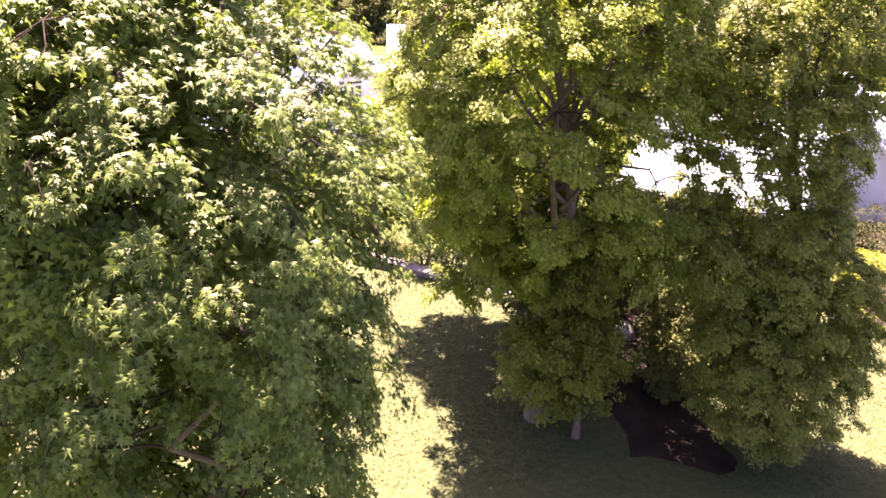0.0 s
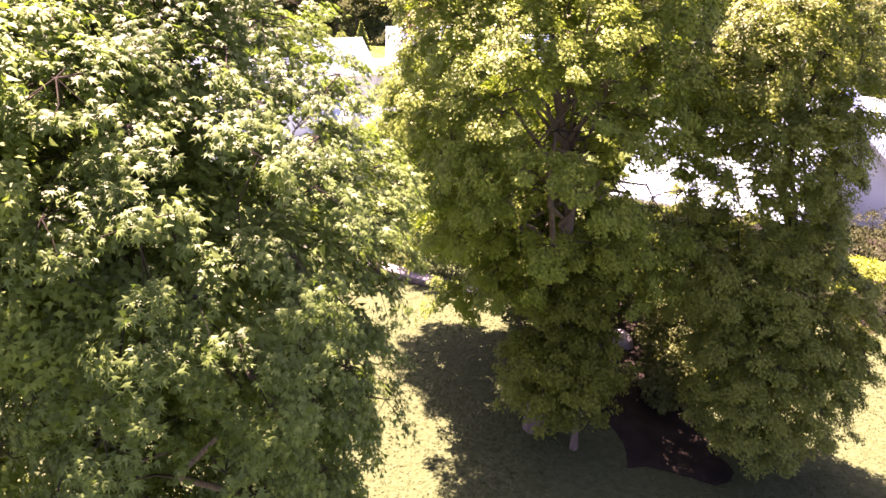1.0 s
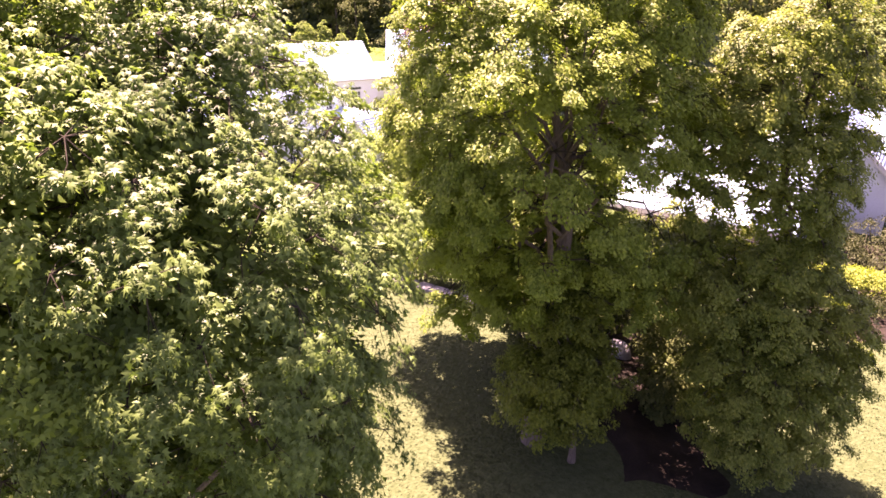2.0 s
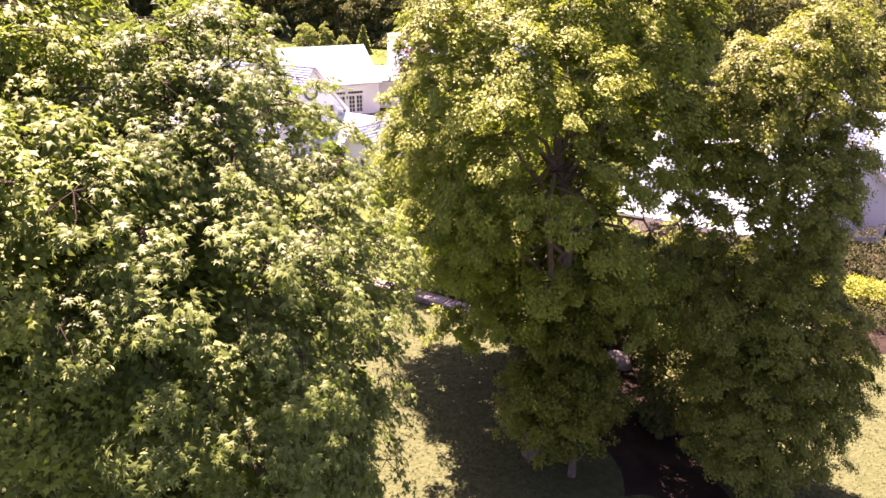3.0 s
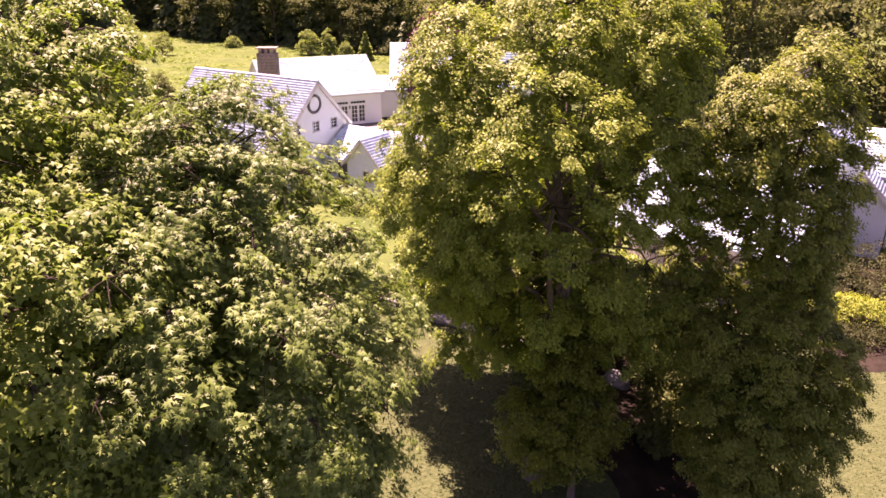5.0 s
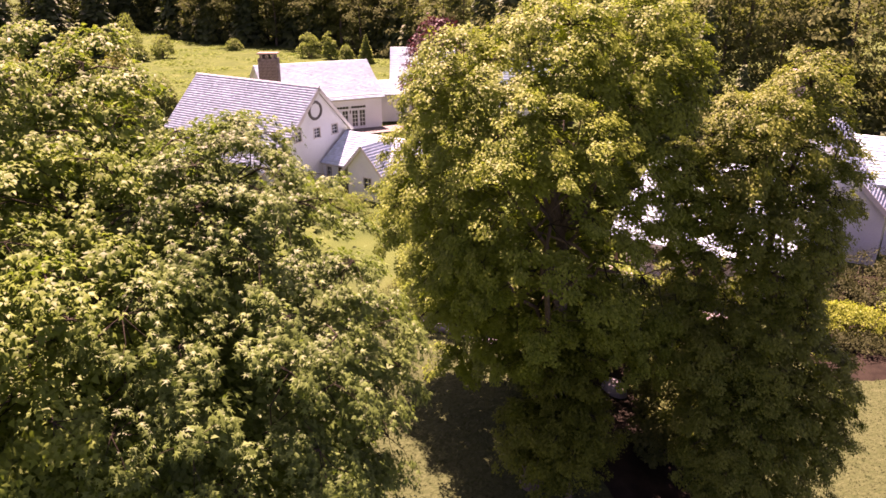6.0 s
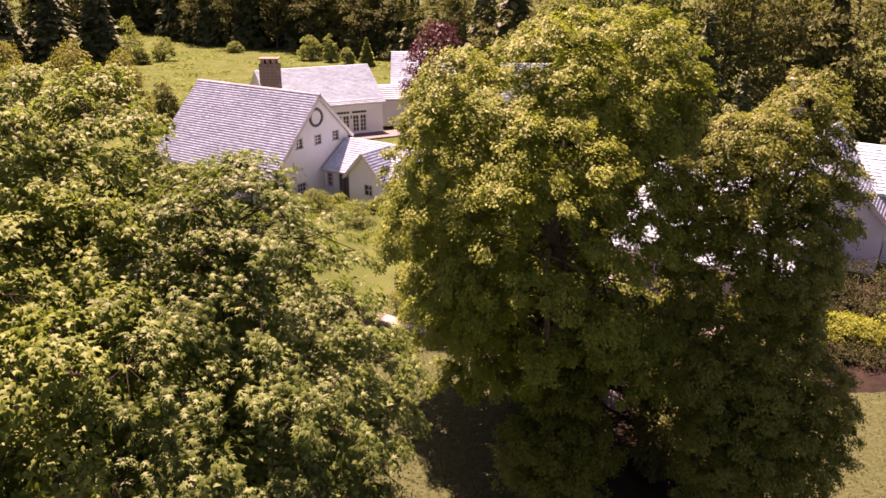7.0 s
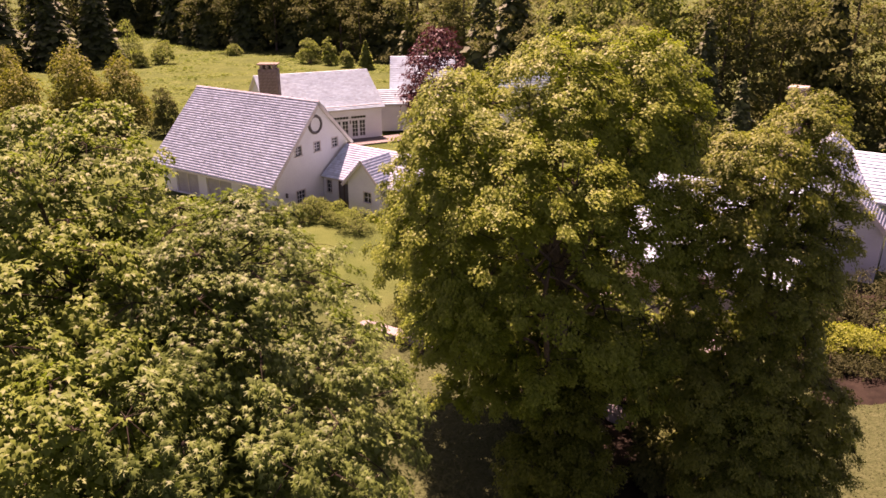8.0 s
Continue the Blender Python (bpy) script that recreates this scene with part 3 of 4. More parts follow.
def entry_wing():
    """Low link and gabled porch against the big gable; same local axes."""
    h = thing("entry_wing", pose(-9.81, 57.44, -1.1, 0, 0, U_DEG), "low white entry wing with small gabled porch", "house wing")
    # link
    go, ga = (-0.2, 0.35, 0), (1, 0, 0)
    wall(h, "link_wall", go, ga, 3.6, [(0, 2.35), (3.6, 2.35)], [(0.42, 0.86, 0.85, 1.85), (1.55, 2.75, 0.0, 2.05)], WHITE)
    window(h, frame_matrix(go, ga, 0.64, 1.35), 0.44, 1.0, 2, 3)
    d = part("door", box(1.36, 2.54, 0.42, 0.48, 0, 2.05), TIMBER, h, "dark wooden entry door")
    part("door_panel", box(1.50, 1.88, 0.40, 0.419, 0.3, 1.75), DARKTRIM, d)
    part("door_panel", box(2.02, 2.40, 0.40, 0.419, 0.3, 1.75), DARKTRIM, d)
    course_roof("link_roof", h, SHAKE_GREY, (0.02, -0.2, 2.25), (4.9, -0.2, 2.25), (0.02, 3.1, 4.3), (4.9, 3.1, 4.3), 5, thick=1.8)
    course_roof("link_roof_back", h, SHAKE_PALE, (9.0, 6.4, 2.25), (0.02, 6.4, 2.25), (9.0, 3.1, 4.3), (0.02, 3.1, 4.3), 6)
    course_roof("link_roof", h, SHAKE_GREY, (4.9, -0.2, 2.25), (9.0, -0.2, 2.25), (4.9, 3.1, 4.3), (9.0, 3.1, 4.3), 7, thick=1.8)
    wall(h, "end_wall", (8.6, 0.2, 0), (0, 1, 0), 6.0, [(0, 2.4), (3.0, 4.2), (6.0, 2.4)], [], WHITE)
    wall(h, "rear_wall", (8.4, 6.2, 0), (-1, 0, 0), 8.2, [(0, 2.4), (8.2, 2.4)], [], WHITE)
    # porch, ridge along local y
    x0, x1, yf, ap = 3.25, 6.45, -0.6, 4.35
    mid = (x0 + x1) / 2
    po, pa = (x0, yf, 0), (1, 0, 0)
    wall(h, "porch_front", po, pa, x1 - x0, [(0, 2.45), (mid - x0, ap - 0.15), (x1 - x0, 2.45)], [(1.6, 2.3, 1.0, 1.8)], WHITE)
    window(h, frame_matrix(po, pa, 1.95, 1.4), 0.7, 0.8, 2, 2)
    wall(h, "porch_side", (x0, 0.55, 0), (0, -1, 0), 0.93, [(0, 2.45), (0.93, 2.45)], [], WHITE)
    wall(h, "porch_side", (x1, yf + 0.22, 0), (0, 1, 0), 0.75, [(0, 2.45), (0.75, 2.45)], [], WHITE)
    ov = 0.45
    ez = ap - (mid - x0 + ov) * 1.05
    course_roof("porch_roof", h, SHAKE_PALE, (x0 - ov, 2.2, ez), (x0 - ov, yf - 0.3, ez), (mid, 2.6, ap), (mid, yf - 0.3, ap), 8, thick=1.8)
    course_roof("porch_roof", h, SHAKE_GREY, (x1 + ov, yf - 0.3, ez), (x1 + ov, 2.2, ez), (mid, yf - 0.3, ap), (mid, 2.6, ap), 9)
    board(h, "rake_board", (x0 - ov, yf - 0.29, ez), (mid - 0.001, yf - 0.29, ap), 0.2, 0.05, TRIM)
    board(h, "rake_board", (x1 + ov, yf - 0.29, ez), (mid + 0.001, yf - 0.29, ap), 0.2, 0.05, TRIM)
    return h


def french_door(parent, m, w, h):
    """Two glazed leaves with a low transom over them."""
    d = new("french_door")
    d.parent = parent
    d.matrix_local = m
    bm = bmesh.new()
    box(-w / 2 - 0.1, -w / 2, -0.03, 0.1, 0, h + 0.45, bm)
    box(w / 2, w / 2 + 0.1, -0.03, 0.1, 0, h + 0.45, bm)
    box(-w / 2, w / 2, -0.028, 0.1, h, h + 0.12, bm)
    box(-w / 2, w / 2, -0.028, 0.1, h + 0.38, h + 0.48, bm)
    part("casing", bm, WHITE, d)
    for i in range(5):
        x = -w / 2 + w * i / 5
        part("transom_pane", box(x + 0.03, x + w / 5 - 0.03, 0.06, 0.08, h + 0.13, h + 0.37), GLASS, d)
    for sx in (-1, 1):
        a, b = (-w / 2, -0.01) if sx < 0 else (0.01, w / 2)
        leaf = bmesh.new()
        box(a, a + 0.11, 0.03, 0.08, 0, h, leaf)
        box(b - 0.11, b, 0.03, 0.08, 0, h, leaf)
        box(a + 0.11, b - 0.11, 0.032, 0.078, h - 0.12, h, leaf)
        box(a + 0.11, b - 0.11, 0.032, 0.078, 0, 0.25, leaf)
        for j in range(1, 4):
            z = 0.25 + (h - 0.37) * j / 4
            box(a + 0.11, b - 0.11, 0.035, 0.075, z - 0.025, z + 0.025, leaf)
        box((a + b) / 2 - 0.025, (a + b) / 2 + 0.025, 0.037, 0.073, 0.25, h - 0.12, leaf)
        lf = part("door_leaf", leaf, WHITE, d)
        part("pane", box(a + 0.11, b - 0.11, 0.05, 0.06, 0.25, h - 0.12), GLASS, lf)
    return d


def garden_house():
    """Long low house behind with french doors and a stone chimney; local x along its front to the right end at 0."""
    h = thing("garden_house", pose(-6.9, 81.9, -0.9, 0, 0, 27), "white house with pale roof and paned french doors", "house")
    L, W, ez, rz = 12.5, 9.8, 3.7, 6.9
    def rz_at(y):
        return ez + (rz - ez) * (1 - abs(y - W / 2) / (W / 2))
    doors = [(L - 4.75, 1.7), (L - 2.75, 1.7)]
    wall(h, "front_wall", (-L, 0, 0), (1, 0, 0), L, [(0, ez), (L, ez)], [(s - w / 2, s + w / 2, 0.05, 2.6) for s, w in doors], WHITE)
    for s, w in doors:
        french_door(h, Matrix.Translation((-L + s, 0, 0.05)), w, 2.1)
    wall(h, "side_wall", (0, 0.22, 0), (0, 1, 0), W - 0.44, [(0, ez), (W / 2 - 0.22, rz - 0.15), (W - 0.44, ez)], [], WHITE)
    wall(h, "side_wall", (-L, W - 0.22, 0), (0, -1, 0), W - 0.44, [(0, ez), (W / 2 - 0.22, rz - 0.15), (W - 0.44, ez)], [], WHITE)
    wall(h, "rear_wall", (0, W, 0), (-1, 0, 0), L, [(0, ez), (L, ez)], [], WHITE)
    e = ez - 0.35
    course_roof("roof_front", h, SHAKE_PALE, (-L - 0.3, -0.4, e), (0.3, -0.4, e), (-L - 0.3, W / 2, rz), (0.3, W / 2, rz), 11, 0.2, 0.3)
    course_roof("roof_back", h, SHAKE_PALE, (0.3, W + 0.4, e), (-L - 0.3, W + 0.4, e), (0.3, W / 2, rz), (-L - 0.3, W / 2, rz), 12, 0.2, 0.3)
    part("wall_lamp", box(-L + 8.68, -L + 8.83, -0.15, -0.004, 1.75, 2.1, bevel=0.03), DARKTRIM, h, "small dark wall lantern")
    return h


def chimney():
    c = thing("chimney", pose(-18.15, 77.6, -0.9, 0, 0, 0), "broad fieldstone chimney with two capped flue openings", "chimney")
    rng = random.Random(4)
    part("shaft", box(-1.0, 1.0, -0.65, 0.65, 0, 8.0, bevel=0.04), STONE, c)
    stone = []
    for k in range(6):
        w = 0.22 + 0.06 * k
        bm = box(-w / 2, w / 2, -0.06, 0.06, -0.13 - 0.01 * k, 0.13 + 0.012 * k, bevel=0.03)
        me = bpy.data.meshes.new("stone")
        bm.to_mesh(me)
        bm.free()
        me.materials.append(STONE)
        stone.append(me)
    for i in range(11):
        z = 4.4 + i * 0.32
        x = -0.95 + rng.uniform(0, 0.1)
        while x < 0.9:
            k = rng.randrange(6)
            w = 0.22 + 0.06 * k
            o = hang("stone", stone[k], c)
            o.location = (min(x + w / 2, 0.98 - w / 2), -0.655, z)
            x += w + 0.02
    for x in (-0.62, -0.02, 0.62):
        part("cap_pier", box(x - 0.16, x + 0.16, -0.6, 0.6, 8.0, 8.42), STONE, c)
    part("cap_slab", box(-1.05, 1.05, -0.7, 0.7, 8.42, 8.56, bevel=0.03), STONE, c, "stone cap slab")
    return c


def rear_barn(name, label, m, L, W, ez, rz, seed):
    h = thing(name, m, label, "house")
    wall(h, "front_wall", (0, 0, 0), (1, 0, 0), L, [(0, ez), (L, ez)], [], WHITE)
    wall(h, "side_wall", (L, 0.22, 0), (0, 1, 0), W - 0.44, [(0, ez), (W / 2 - 0.22, rz - 0.15), (W - 0.44, ez)], [], WHITE)
    wall(h, "side_wall", (0, W - 0.22, 0), (0, -1, 0), W - 0.44, [(0, ez), (W / 2 - 0.22, rz - 0.15), (W - 0.44, ez)], [], WHITE)
    wall(h, "rear_wall", (L, W, 0), (-1, 0, 0), L, [(0, ez), (L, ez)], [], WHITE)
    e = ez - 0.3
    course_roof("roof_front", h, SHAKE_PALE, (-0.25, -0.35, e), (L + 0.25, -0.35, e), (-0.25, W / 2, rz), (L + 0.25, W / 2, rz), seed, 0.32, 0.4)
    course_roof("roof_back", h, SHAKE_PALE, (L + 0.25, W + 0.35, e), (-0.25, W + 0.35, e), (L + 0.25, W / 2, rz), (-0.25, W / 2, rz), seed + 1, 0.32, 0.4)
    return h


def east_house():
    """Gable towards the lawn; local x along the gable to its near corner at 0, y back along the ridge."""
    h = thing("gabled_house", pose(26.13, 40.71, -1.2, 0, 0, U_DEG), "white gabled house with grey shingles and a pale cross wing", "house")
    W, L, ez = 8.4, 7.4, 3.75
    rz = ez + W / 2 * 0.96
    top = [(0, ez), (W / 2, rz - 0.1), (W, ez)]
    wall(h, "gable_wall", (-W, 0, 0), (1, 0, 0), W, top, [], WHITE)
    wall(h, "side_wall", (0, 0.22, 0), (0, 1, 0), L - 0.44, [(0, ez), (L - 0.44, ez)], [], WHITE)
    wall(h, "side_wall", (-W, L - 0.22, 0), (0, -1, 0), L - 0.44, [(0, ez), (L - 0.44, ez)], [], WHITE)
    wall(h, "rear_wall", (0, L, 0), (-1, 0, 0), W, top, [], WHITE)
    ov = 0.45
    e = ez - ov * 0.96
    course_roof("roof_east", h, SHAKE_GREY, (ov, -0.35, e), (ov, L + 0.35, e), (-W / 2, -0.35, rz), (-W / 2, L + 0.35, rz), 21, thick=0.55)
    course_roof("roof_west", h, SHAKE_GREY, (-W - ov, L + 0.35, e), (-W - ov, -0.35, e), (-W / 2, L + 0.35, rz), (-W / 2, -0.35, rz), 22)
    for a, b in (((ov, -0.34, e), (-W / 2 + 0.001, -0.34, rz)), ((-W - ov, -0.34, e), (-W / 2 - 0.001, -0.34, rz))):
        board(h, "rake_board", a, b, 0.26, 0.06, TRIM)
    # cross wing
    y0, y1, z0, z1 = 2.2, 6.4, 4.55, 6.75
    course_roof("cross_roof", h, SHAKE_PALE, (-0.9, y0, z0), (10, y0, z0), (-3.0, y1, z1), (10, y1, z1), 23, 0.34, 0.4, thick=2.6)
    course_roof("cross_roof", h, SHAKE_PALE, (10, 2 * y1 - y0, z0), (-0.9, 2 * y1 - y0, z0), (10, y1, z1), (-3.0, y1, z1), 24, 0.32, 0.4)
    wall(h, "cross_wall", (0.1, y0 + 0.3, 0), (1, 0, 0), 9.6, [(0, z0), (9.6, z0)], [], WHITE)
    st = part("chimney_stack", box(-7.35, -6.35, 6.0, 7.0, 4.2, 10.45, bevel=0.03), STONE, h, "stone chimney")
    part("chimney_cap", box(-7.45, -6.25, 5.9, 7.1, 10.45, 10.6, bevel=0.02), FLAGSTONE, st)
    return h


def porch_house():
    """Low house with a timber porch; local x along its eave, y back to the ridge."""
    h = thing("porch_house", pose(9.5, 38.4, -1.1, 0, 0, U_DEG), "low house with a pale shingle roof and timber porch posts", "house")
    L, ez, rz, run = 9.0, 2.75, 6.0, 7.5
    for x in (0.25, 3.0, 5.8, 8.6):
        po = part("post", box(x - 0.12, x + 0.12, 0.28, 0.52, 0, ez - 0.2, bevel=0.015), TIMBER, h, "dark timber post")
        for sx in (-1, 1):
            if 0 < x + sx * 0.8 < L:
                board(po, "brace", (x, 0.4, ez - 1.1), (x + sx * 0.75, 0.4, ez - 0.26), 0.12, 0.1, TIMBER)
    part("beam", box(0.05, L - 0.05, 0.29, 0.51, ez - 0.2, ez + 0.02), TIMBER, h)
    go, ga = (0.1, 2.4, 0), (1, 0, 0)
    wall(h, "front_wall", go, ga, L - 0.2, [(0, 3.4), (L - 0.2, 3.4)], [(1.2, 2.2, 0.9, 2.1), (3.9, 4.9, 0.05, 2.1), (6.4, 7.6, 0.9, 2.1)], TRIM)
    window(h, frame_matrix(go, ga, 1.7, 1.5), 1.0, 1.2, 2, 3)
    window(h, frame_matrix(go, ga, 7.0, 1.5), 1.2, 1.2, 3, 3)
    part("door", box(4.0, 5.0, 2.46, 2.52, 0.05, 2.1), TIMBER, h, "dark wooden door")
    for x, way in ((0.1, -1), (L - 0.1, 1)):
        o = (x, 2.62, 0) if way > 0 else (x, 12.4, 0)
        top = [(0, 3.5), (4.88, rz - 0.12), (9.78, 3.6)]
        wall(h, "end_wall", o, (0, way, 0), 9.78, top if way > 0 else [(0, 3.6), (4.9, rz - 0.12), (9.78, 3.5)], [], WHITE)
    wall(h, "rear_wall", (L - 0.32, 12.5, 0), (-1, 0, 0), L - 0.64, [(0, 3.5), (L - 0.64, 3.5)], [], WHITE)
    course_roof("roof_front", h, SHAKE_PALE, (-0.3, -0.1, ez + 0.1), (L + 0.3, -0.1, ez + 0.1), (-0.3, run, rz), (L + 0.3, run, rz), 31, 0.3, 0.35)
    course_roof("roof_back", h, SHAKE_PALE, (L + 0.3, 13.2, 3.5), (-0.3, 13.2, 3.5), (L + 0.3, run, rz), (-0.3, run, rz), 32, 0.3, 0.35)
    board(h, "fascia", (-0.3, -0.09, ez + 0.08), (L + 0.3, -0.09, ez + 0.08), 0.2, 0.05, TRIM)
    return h


def terrace(m, label, x0, x1, y0, y1, seed, stone):
    """Flagstones in courses of uneven depth, each a slab of its own."""
    t = thing("terrace", m, label, "terrace", kind="structure")
    rng = random.Random(seed)
    y = y0
    while y < y1:
        d = min(rng.uniform(0.7, 1.0), y1 - y + 0.1)
        x = x0
        while x < x1:
            w = rng.uniform(0.7, 1.3)
            part("flagstone", box(x, x + w - 0.03, y, y + d - 0.03, -0.06, 0.05 + rng.uniform(0, 0.012), bevel=0.012), stone, t)
            x += w
        y += d
    return t


main_house()
entry_wing()
garden_house()
chimney()
rear_barn("low_link", "small white link with a pale roof between two houses", pose(-7.2, 84.5, -0.9, 0, 0, 8), 3.6, 4.0, 3.4, 4.5, 41)
rear_barn("barn", "tall white barn with a bright pale roof", pose(-6.1, 87.5, -0.9, 0, 0, 2), 7.5, 11.0, 3.8, 7.6, 43)
rear_barn("barn", "white outbuilding half hidden behind the maple", pose(6.0, 78.5, -0.9, 0, 0, -8), 5.0, 6.0, 4.6, 7.6, 45)
east_house()
porch_house()
terrace(pose(9.5, 38.4, -1.1, 0, 0, U_DEG), "pale flagstone terrace in front of the timber porch", -0.8, 6.6, -3.2, 2.2, 15, FLAGSTONE)
terrace(pose(-6.9, 81.9, -0.95, 0, 0, 27), "dark stone terrace in front of the french doors", -7.0, 1.6, -3.0, -0.1, 16, DARKTRIM)


# ---- the near trees ----
grand_tree("maple_tree", "tall maple with five-lobed grey-green leaves beside the lawn", 3, (-3.4, 9.8, 0.0),
           [(-3.2, 9.3, 9.9, 2.6, 3.9, 3.6), (-2.2, 8.0, 10.2, 1.5, 2.2, 2.2), (-3.3, 9.3, 12.1, 1.55, 2.4, 1.9), (-1.68, 9.6, 10.05, 1.28, 1.9, 1.7), (-3.4, 10.4, 6.2, 2.4, 2.6, 3.4), (-1.74, 9.3, 8.3, 1.0, 1.6, 1.9), (-2.9, 7.4, 10.6, 1.5, 1.6, 1.6), (-3.1, 9.6, 13.1, 0.65, 1.1, 0.8)],
           [(-3.3, 9.6, 12.6), (-2.3, 9.2, 10.4), (-1.5, 9.8, 8.6), (-4.3, 9.0, 10.8), (-3.0, 7.4, 9.6), (-3.4, 11.8, 11.0), (-4.6, 9.8, 9.0), (-2.2, 11.4, 9.8), (-2.4, 7.6, 8.0), (-4.2, 8.0, 7.0)],
           0.2, 440, 0.57, 0.42, 8, 50, 0.24, 0.094, LOBED, LOBED_F, LEAF_NEAR, 0.34, 4.0, 0.8, 0.5, 0.45, 0.32, back=1.8, plain_below=6.4, hollow=((-4.5, -2.2, 3.0, 8.2, 4.0, 9.4, 0.35),))
grand_tree("maple_tree", "tall yellow-green maple crowded against another maple", 5, (-6.0, 10.4, 0.0),
           [(-5.5, 9.9, 10.8, 2.1, 3.0, 4.4), (-4.9, 7.9, 11.1, 2.2, 2.7, 2.9), (-7.4, 10.2, 10.8, 2.3, 2.8, 4.3), (-5.8, 10.2, 7.0, 2.8, 2.7, 3.4), (-4.4, 6.9, 11.4, 1.5, 1.8, 2.1), (-4.5, 9.6, 13.6, 0.8, 0.9, 1.2), (-5.6, 9.6, 13.5, 1.3, 1.4, 1.3), (-7.0, 9.6, 13.4, 1.3, 1.4, 1.3)],
           [(-5.8, 10.0, 13.8), (-4.8, 9.2, 12.6), (-7.2, 9.8, 12.4), (-4.6, 7.6, 11.2), (-6.4, 11.6, 11.4), (-5.2, 8.0, 9.0), (-7.6, 9.0, 9.4)],
           0.2, 540, 0.53, 0.41, 8, 48, 0.24, 0.092, STAR, STAR_F, LEAF_BACK, 0.34, 4.0, 0.8, 0.5, 0.45, 0.32, back=1.4, plain_below=7.2, hollow=((-7.5, -2.2, 3.0, 8.4, 4.0, 9.8, 0.35),))
grand_tree("golden_maple", "large spreading maple turning golden at its top", 7, (2.9, 19.3, 0.0),
           # low lobes from (5.9, 20.8) to (7.1, 24.8) are added to shade the ground
           [(2.7, 19.4, 9.8, 3.4, 4.0, 4.2), (0.7, 19.3, 12.5, 1.7, 1.8, 1.9), (3.0, 19.4, 13.1, 1.9, 2.1, 2.2), (5.2, 19.4, 13.3, 1.6, 1.9, 2.2), (-0.1, 19.2, 10.2, 1.3, 1.7, 1.6), (0.6, 19.0, 7.7, 1.4, 1.7, 1.5), (5.3, 19.4, 10.7, 1.7, 2.3, 1.8), (4.9, 18.8, 9.7, 1.4, 1.6, 1.2), (5.2, 19.3, 6.2, 1.6, 1.9, 1.4), (6.7, 19.6, 6.3, 1.3, 1.5, 1.1), (6.5, 19.5, 9.7, 1.3, 1.5, 1.2), (0.6, 21.6, 7.0, 1.1, 1.3, 1.1), (-0.1, 19.8, 6.6, 1.0, 1.2, 0.7), (0.6, 20.6, 4.1, 1.2, 1.1, 0.35), (2.6, 19.6, 5.2, 1.4, 1.7, 1.1), (5.9, 20.8, 5.4, 1.3, 1.4, 0.9), (6.2, 22.0, 4.7, 1.4, 1.2, 0.7), (5.6, 22.6, 5.5, 1.5, 1.3, 0.8), (6.6, 26.6, 3.6, 1.6, 1.4, 0.6), (5.0, 25.0, 3.5, 1.8, 1.5, 0.6), (7.1, 24.8, 3.5, 1.4, 1.4, 0.6), (4.2, 23.2, 7.2, 1.5, 1.5, 1.7), (5.0, 23.4, 5.0, 1.8, 1.7, 1.1)],
           [(3.3, 19.4, 14.4), (0.8, 18.9, 12.8), (5.3, 19.2, 13.4), (4.2, 18.4, 13.2), (2.2, 18.6, 13.6), (-0.4, 19.0, 10.0), (6.2, 19.0, 9.8), (2.0, 17.2, 11.0), (4.2, 17.0, 11.2), (3.6, 21.8, 12.0), (1.2, 21.2, 11.0), (5.2, 21.2, 10.4), (6.6, 19.4, 7.6), (0.6, 20.4, 5.1), (0.5, 21.2, 7.4), (0.6, 18.4, 8.6), (3.4, 17.6, 12.6), (1.4, 18.0, 11.8), (4.9, 18.2, 11.6)],
           0.29, 590, 0.63, 0.45, 12, 72, 0.25, 0.088, BLADE, BLADE_F, LEAF_GOLD, 0.18, 3.2, 0.5, 0.5, 0.7, 0.27,
           hollow=((1.4, 4.4, 10.0, 18.8, 6.0, 11.5, 0.36), (5.2, 8.2, 15.0, 25.0, 7.0, 8.6, 0.32)), starts=(3, 6), limb_r=0.5)
# its leaf colour carries part of the shade below the golden crown
grand_tree("young_maple", "low green maple under a spreading golden one, leaves darkened for shade", 17, (3.9, 18.2, 0.0),
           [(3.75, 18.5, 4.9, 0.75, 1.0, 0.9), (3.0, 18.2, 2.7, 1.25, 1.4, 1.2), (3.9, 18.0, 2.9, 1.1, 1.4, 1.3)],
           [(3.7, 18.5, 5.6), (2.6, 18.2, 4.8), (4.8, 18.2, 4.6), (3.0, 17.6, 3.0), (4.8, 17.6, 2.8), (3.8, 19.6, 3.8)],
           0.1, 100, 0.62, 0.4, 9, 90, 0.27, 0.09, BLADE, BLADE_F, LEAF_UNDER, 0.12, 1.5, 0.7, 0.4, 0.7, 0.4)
grand_tree("small_maple", "smaller russet-green maple on the sunny lawn behind a larger one", 8, (3.3, 27.3, -0.3),
           [(-0.3, 26.4, 6.8, 2.3, 2.4, 2.5), (-1.4, 26.4, 7.2, 1.4, 1.6, 1.5), (-0.5, 26.4, 9.2, 1.5, 1.7, 1.9), (1.6, 25.8, 8.0, 2.5, 2.7, 3.1), (2.2, 25.4, 5.4, 2.1, 2.3, 2.3), (0.6, 23.9, 6.2, 1.8, 1.8, 1.9)],
           [(0.6, 26.2, 9.6), (-1.6, 26.2, 7.6), (2.2, 25.8, 9.4), (0.2, 24.6, 6.8), (0.4, 28.2, 7.0), (2.4, 24.4, 6.4)],
           0.14, 220, 0.66, 0.44, 9, 66, 0.27, 0.098, BLADE, BLADE_F, LEAF_GOLD, 0.12, 3.0, 0.5, 0.45, 0.75, 0.3)
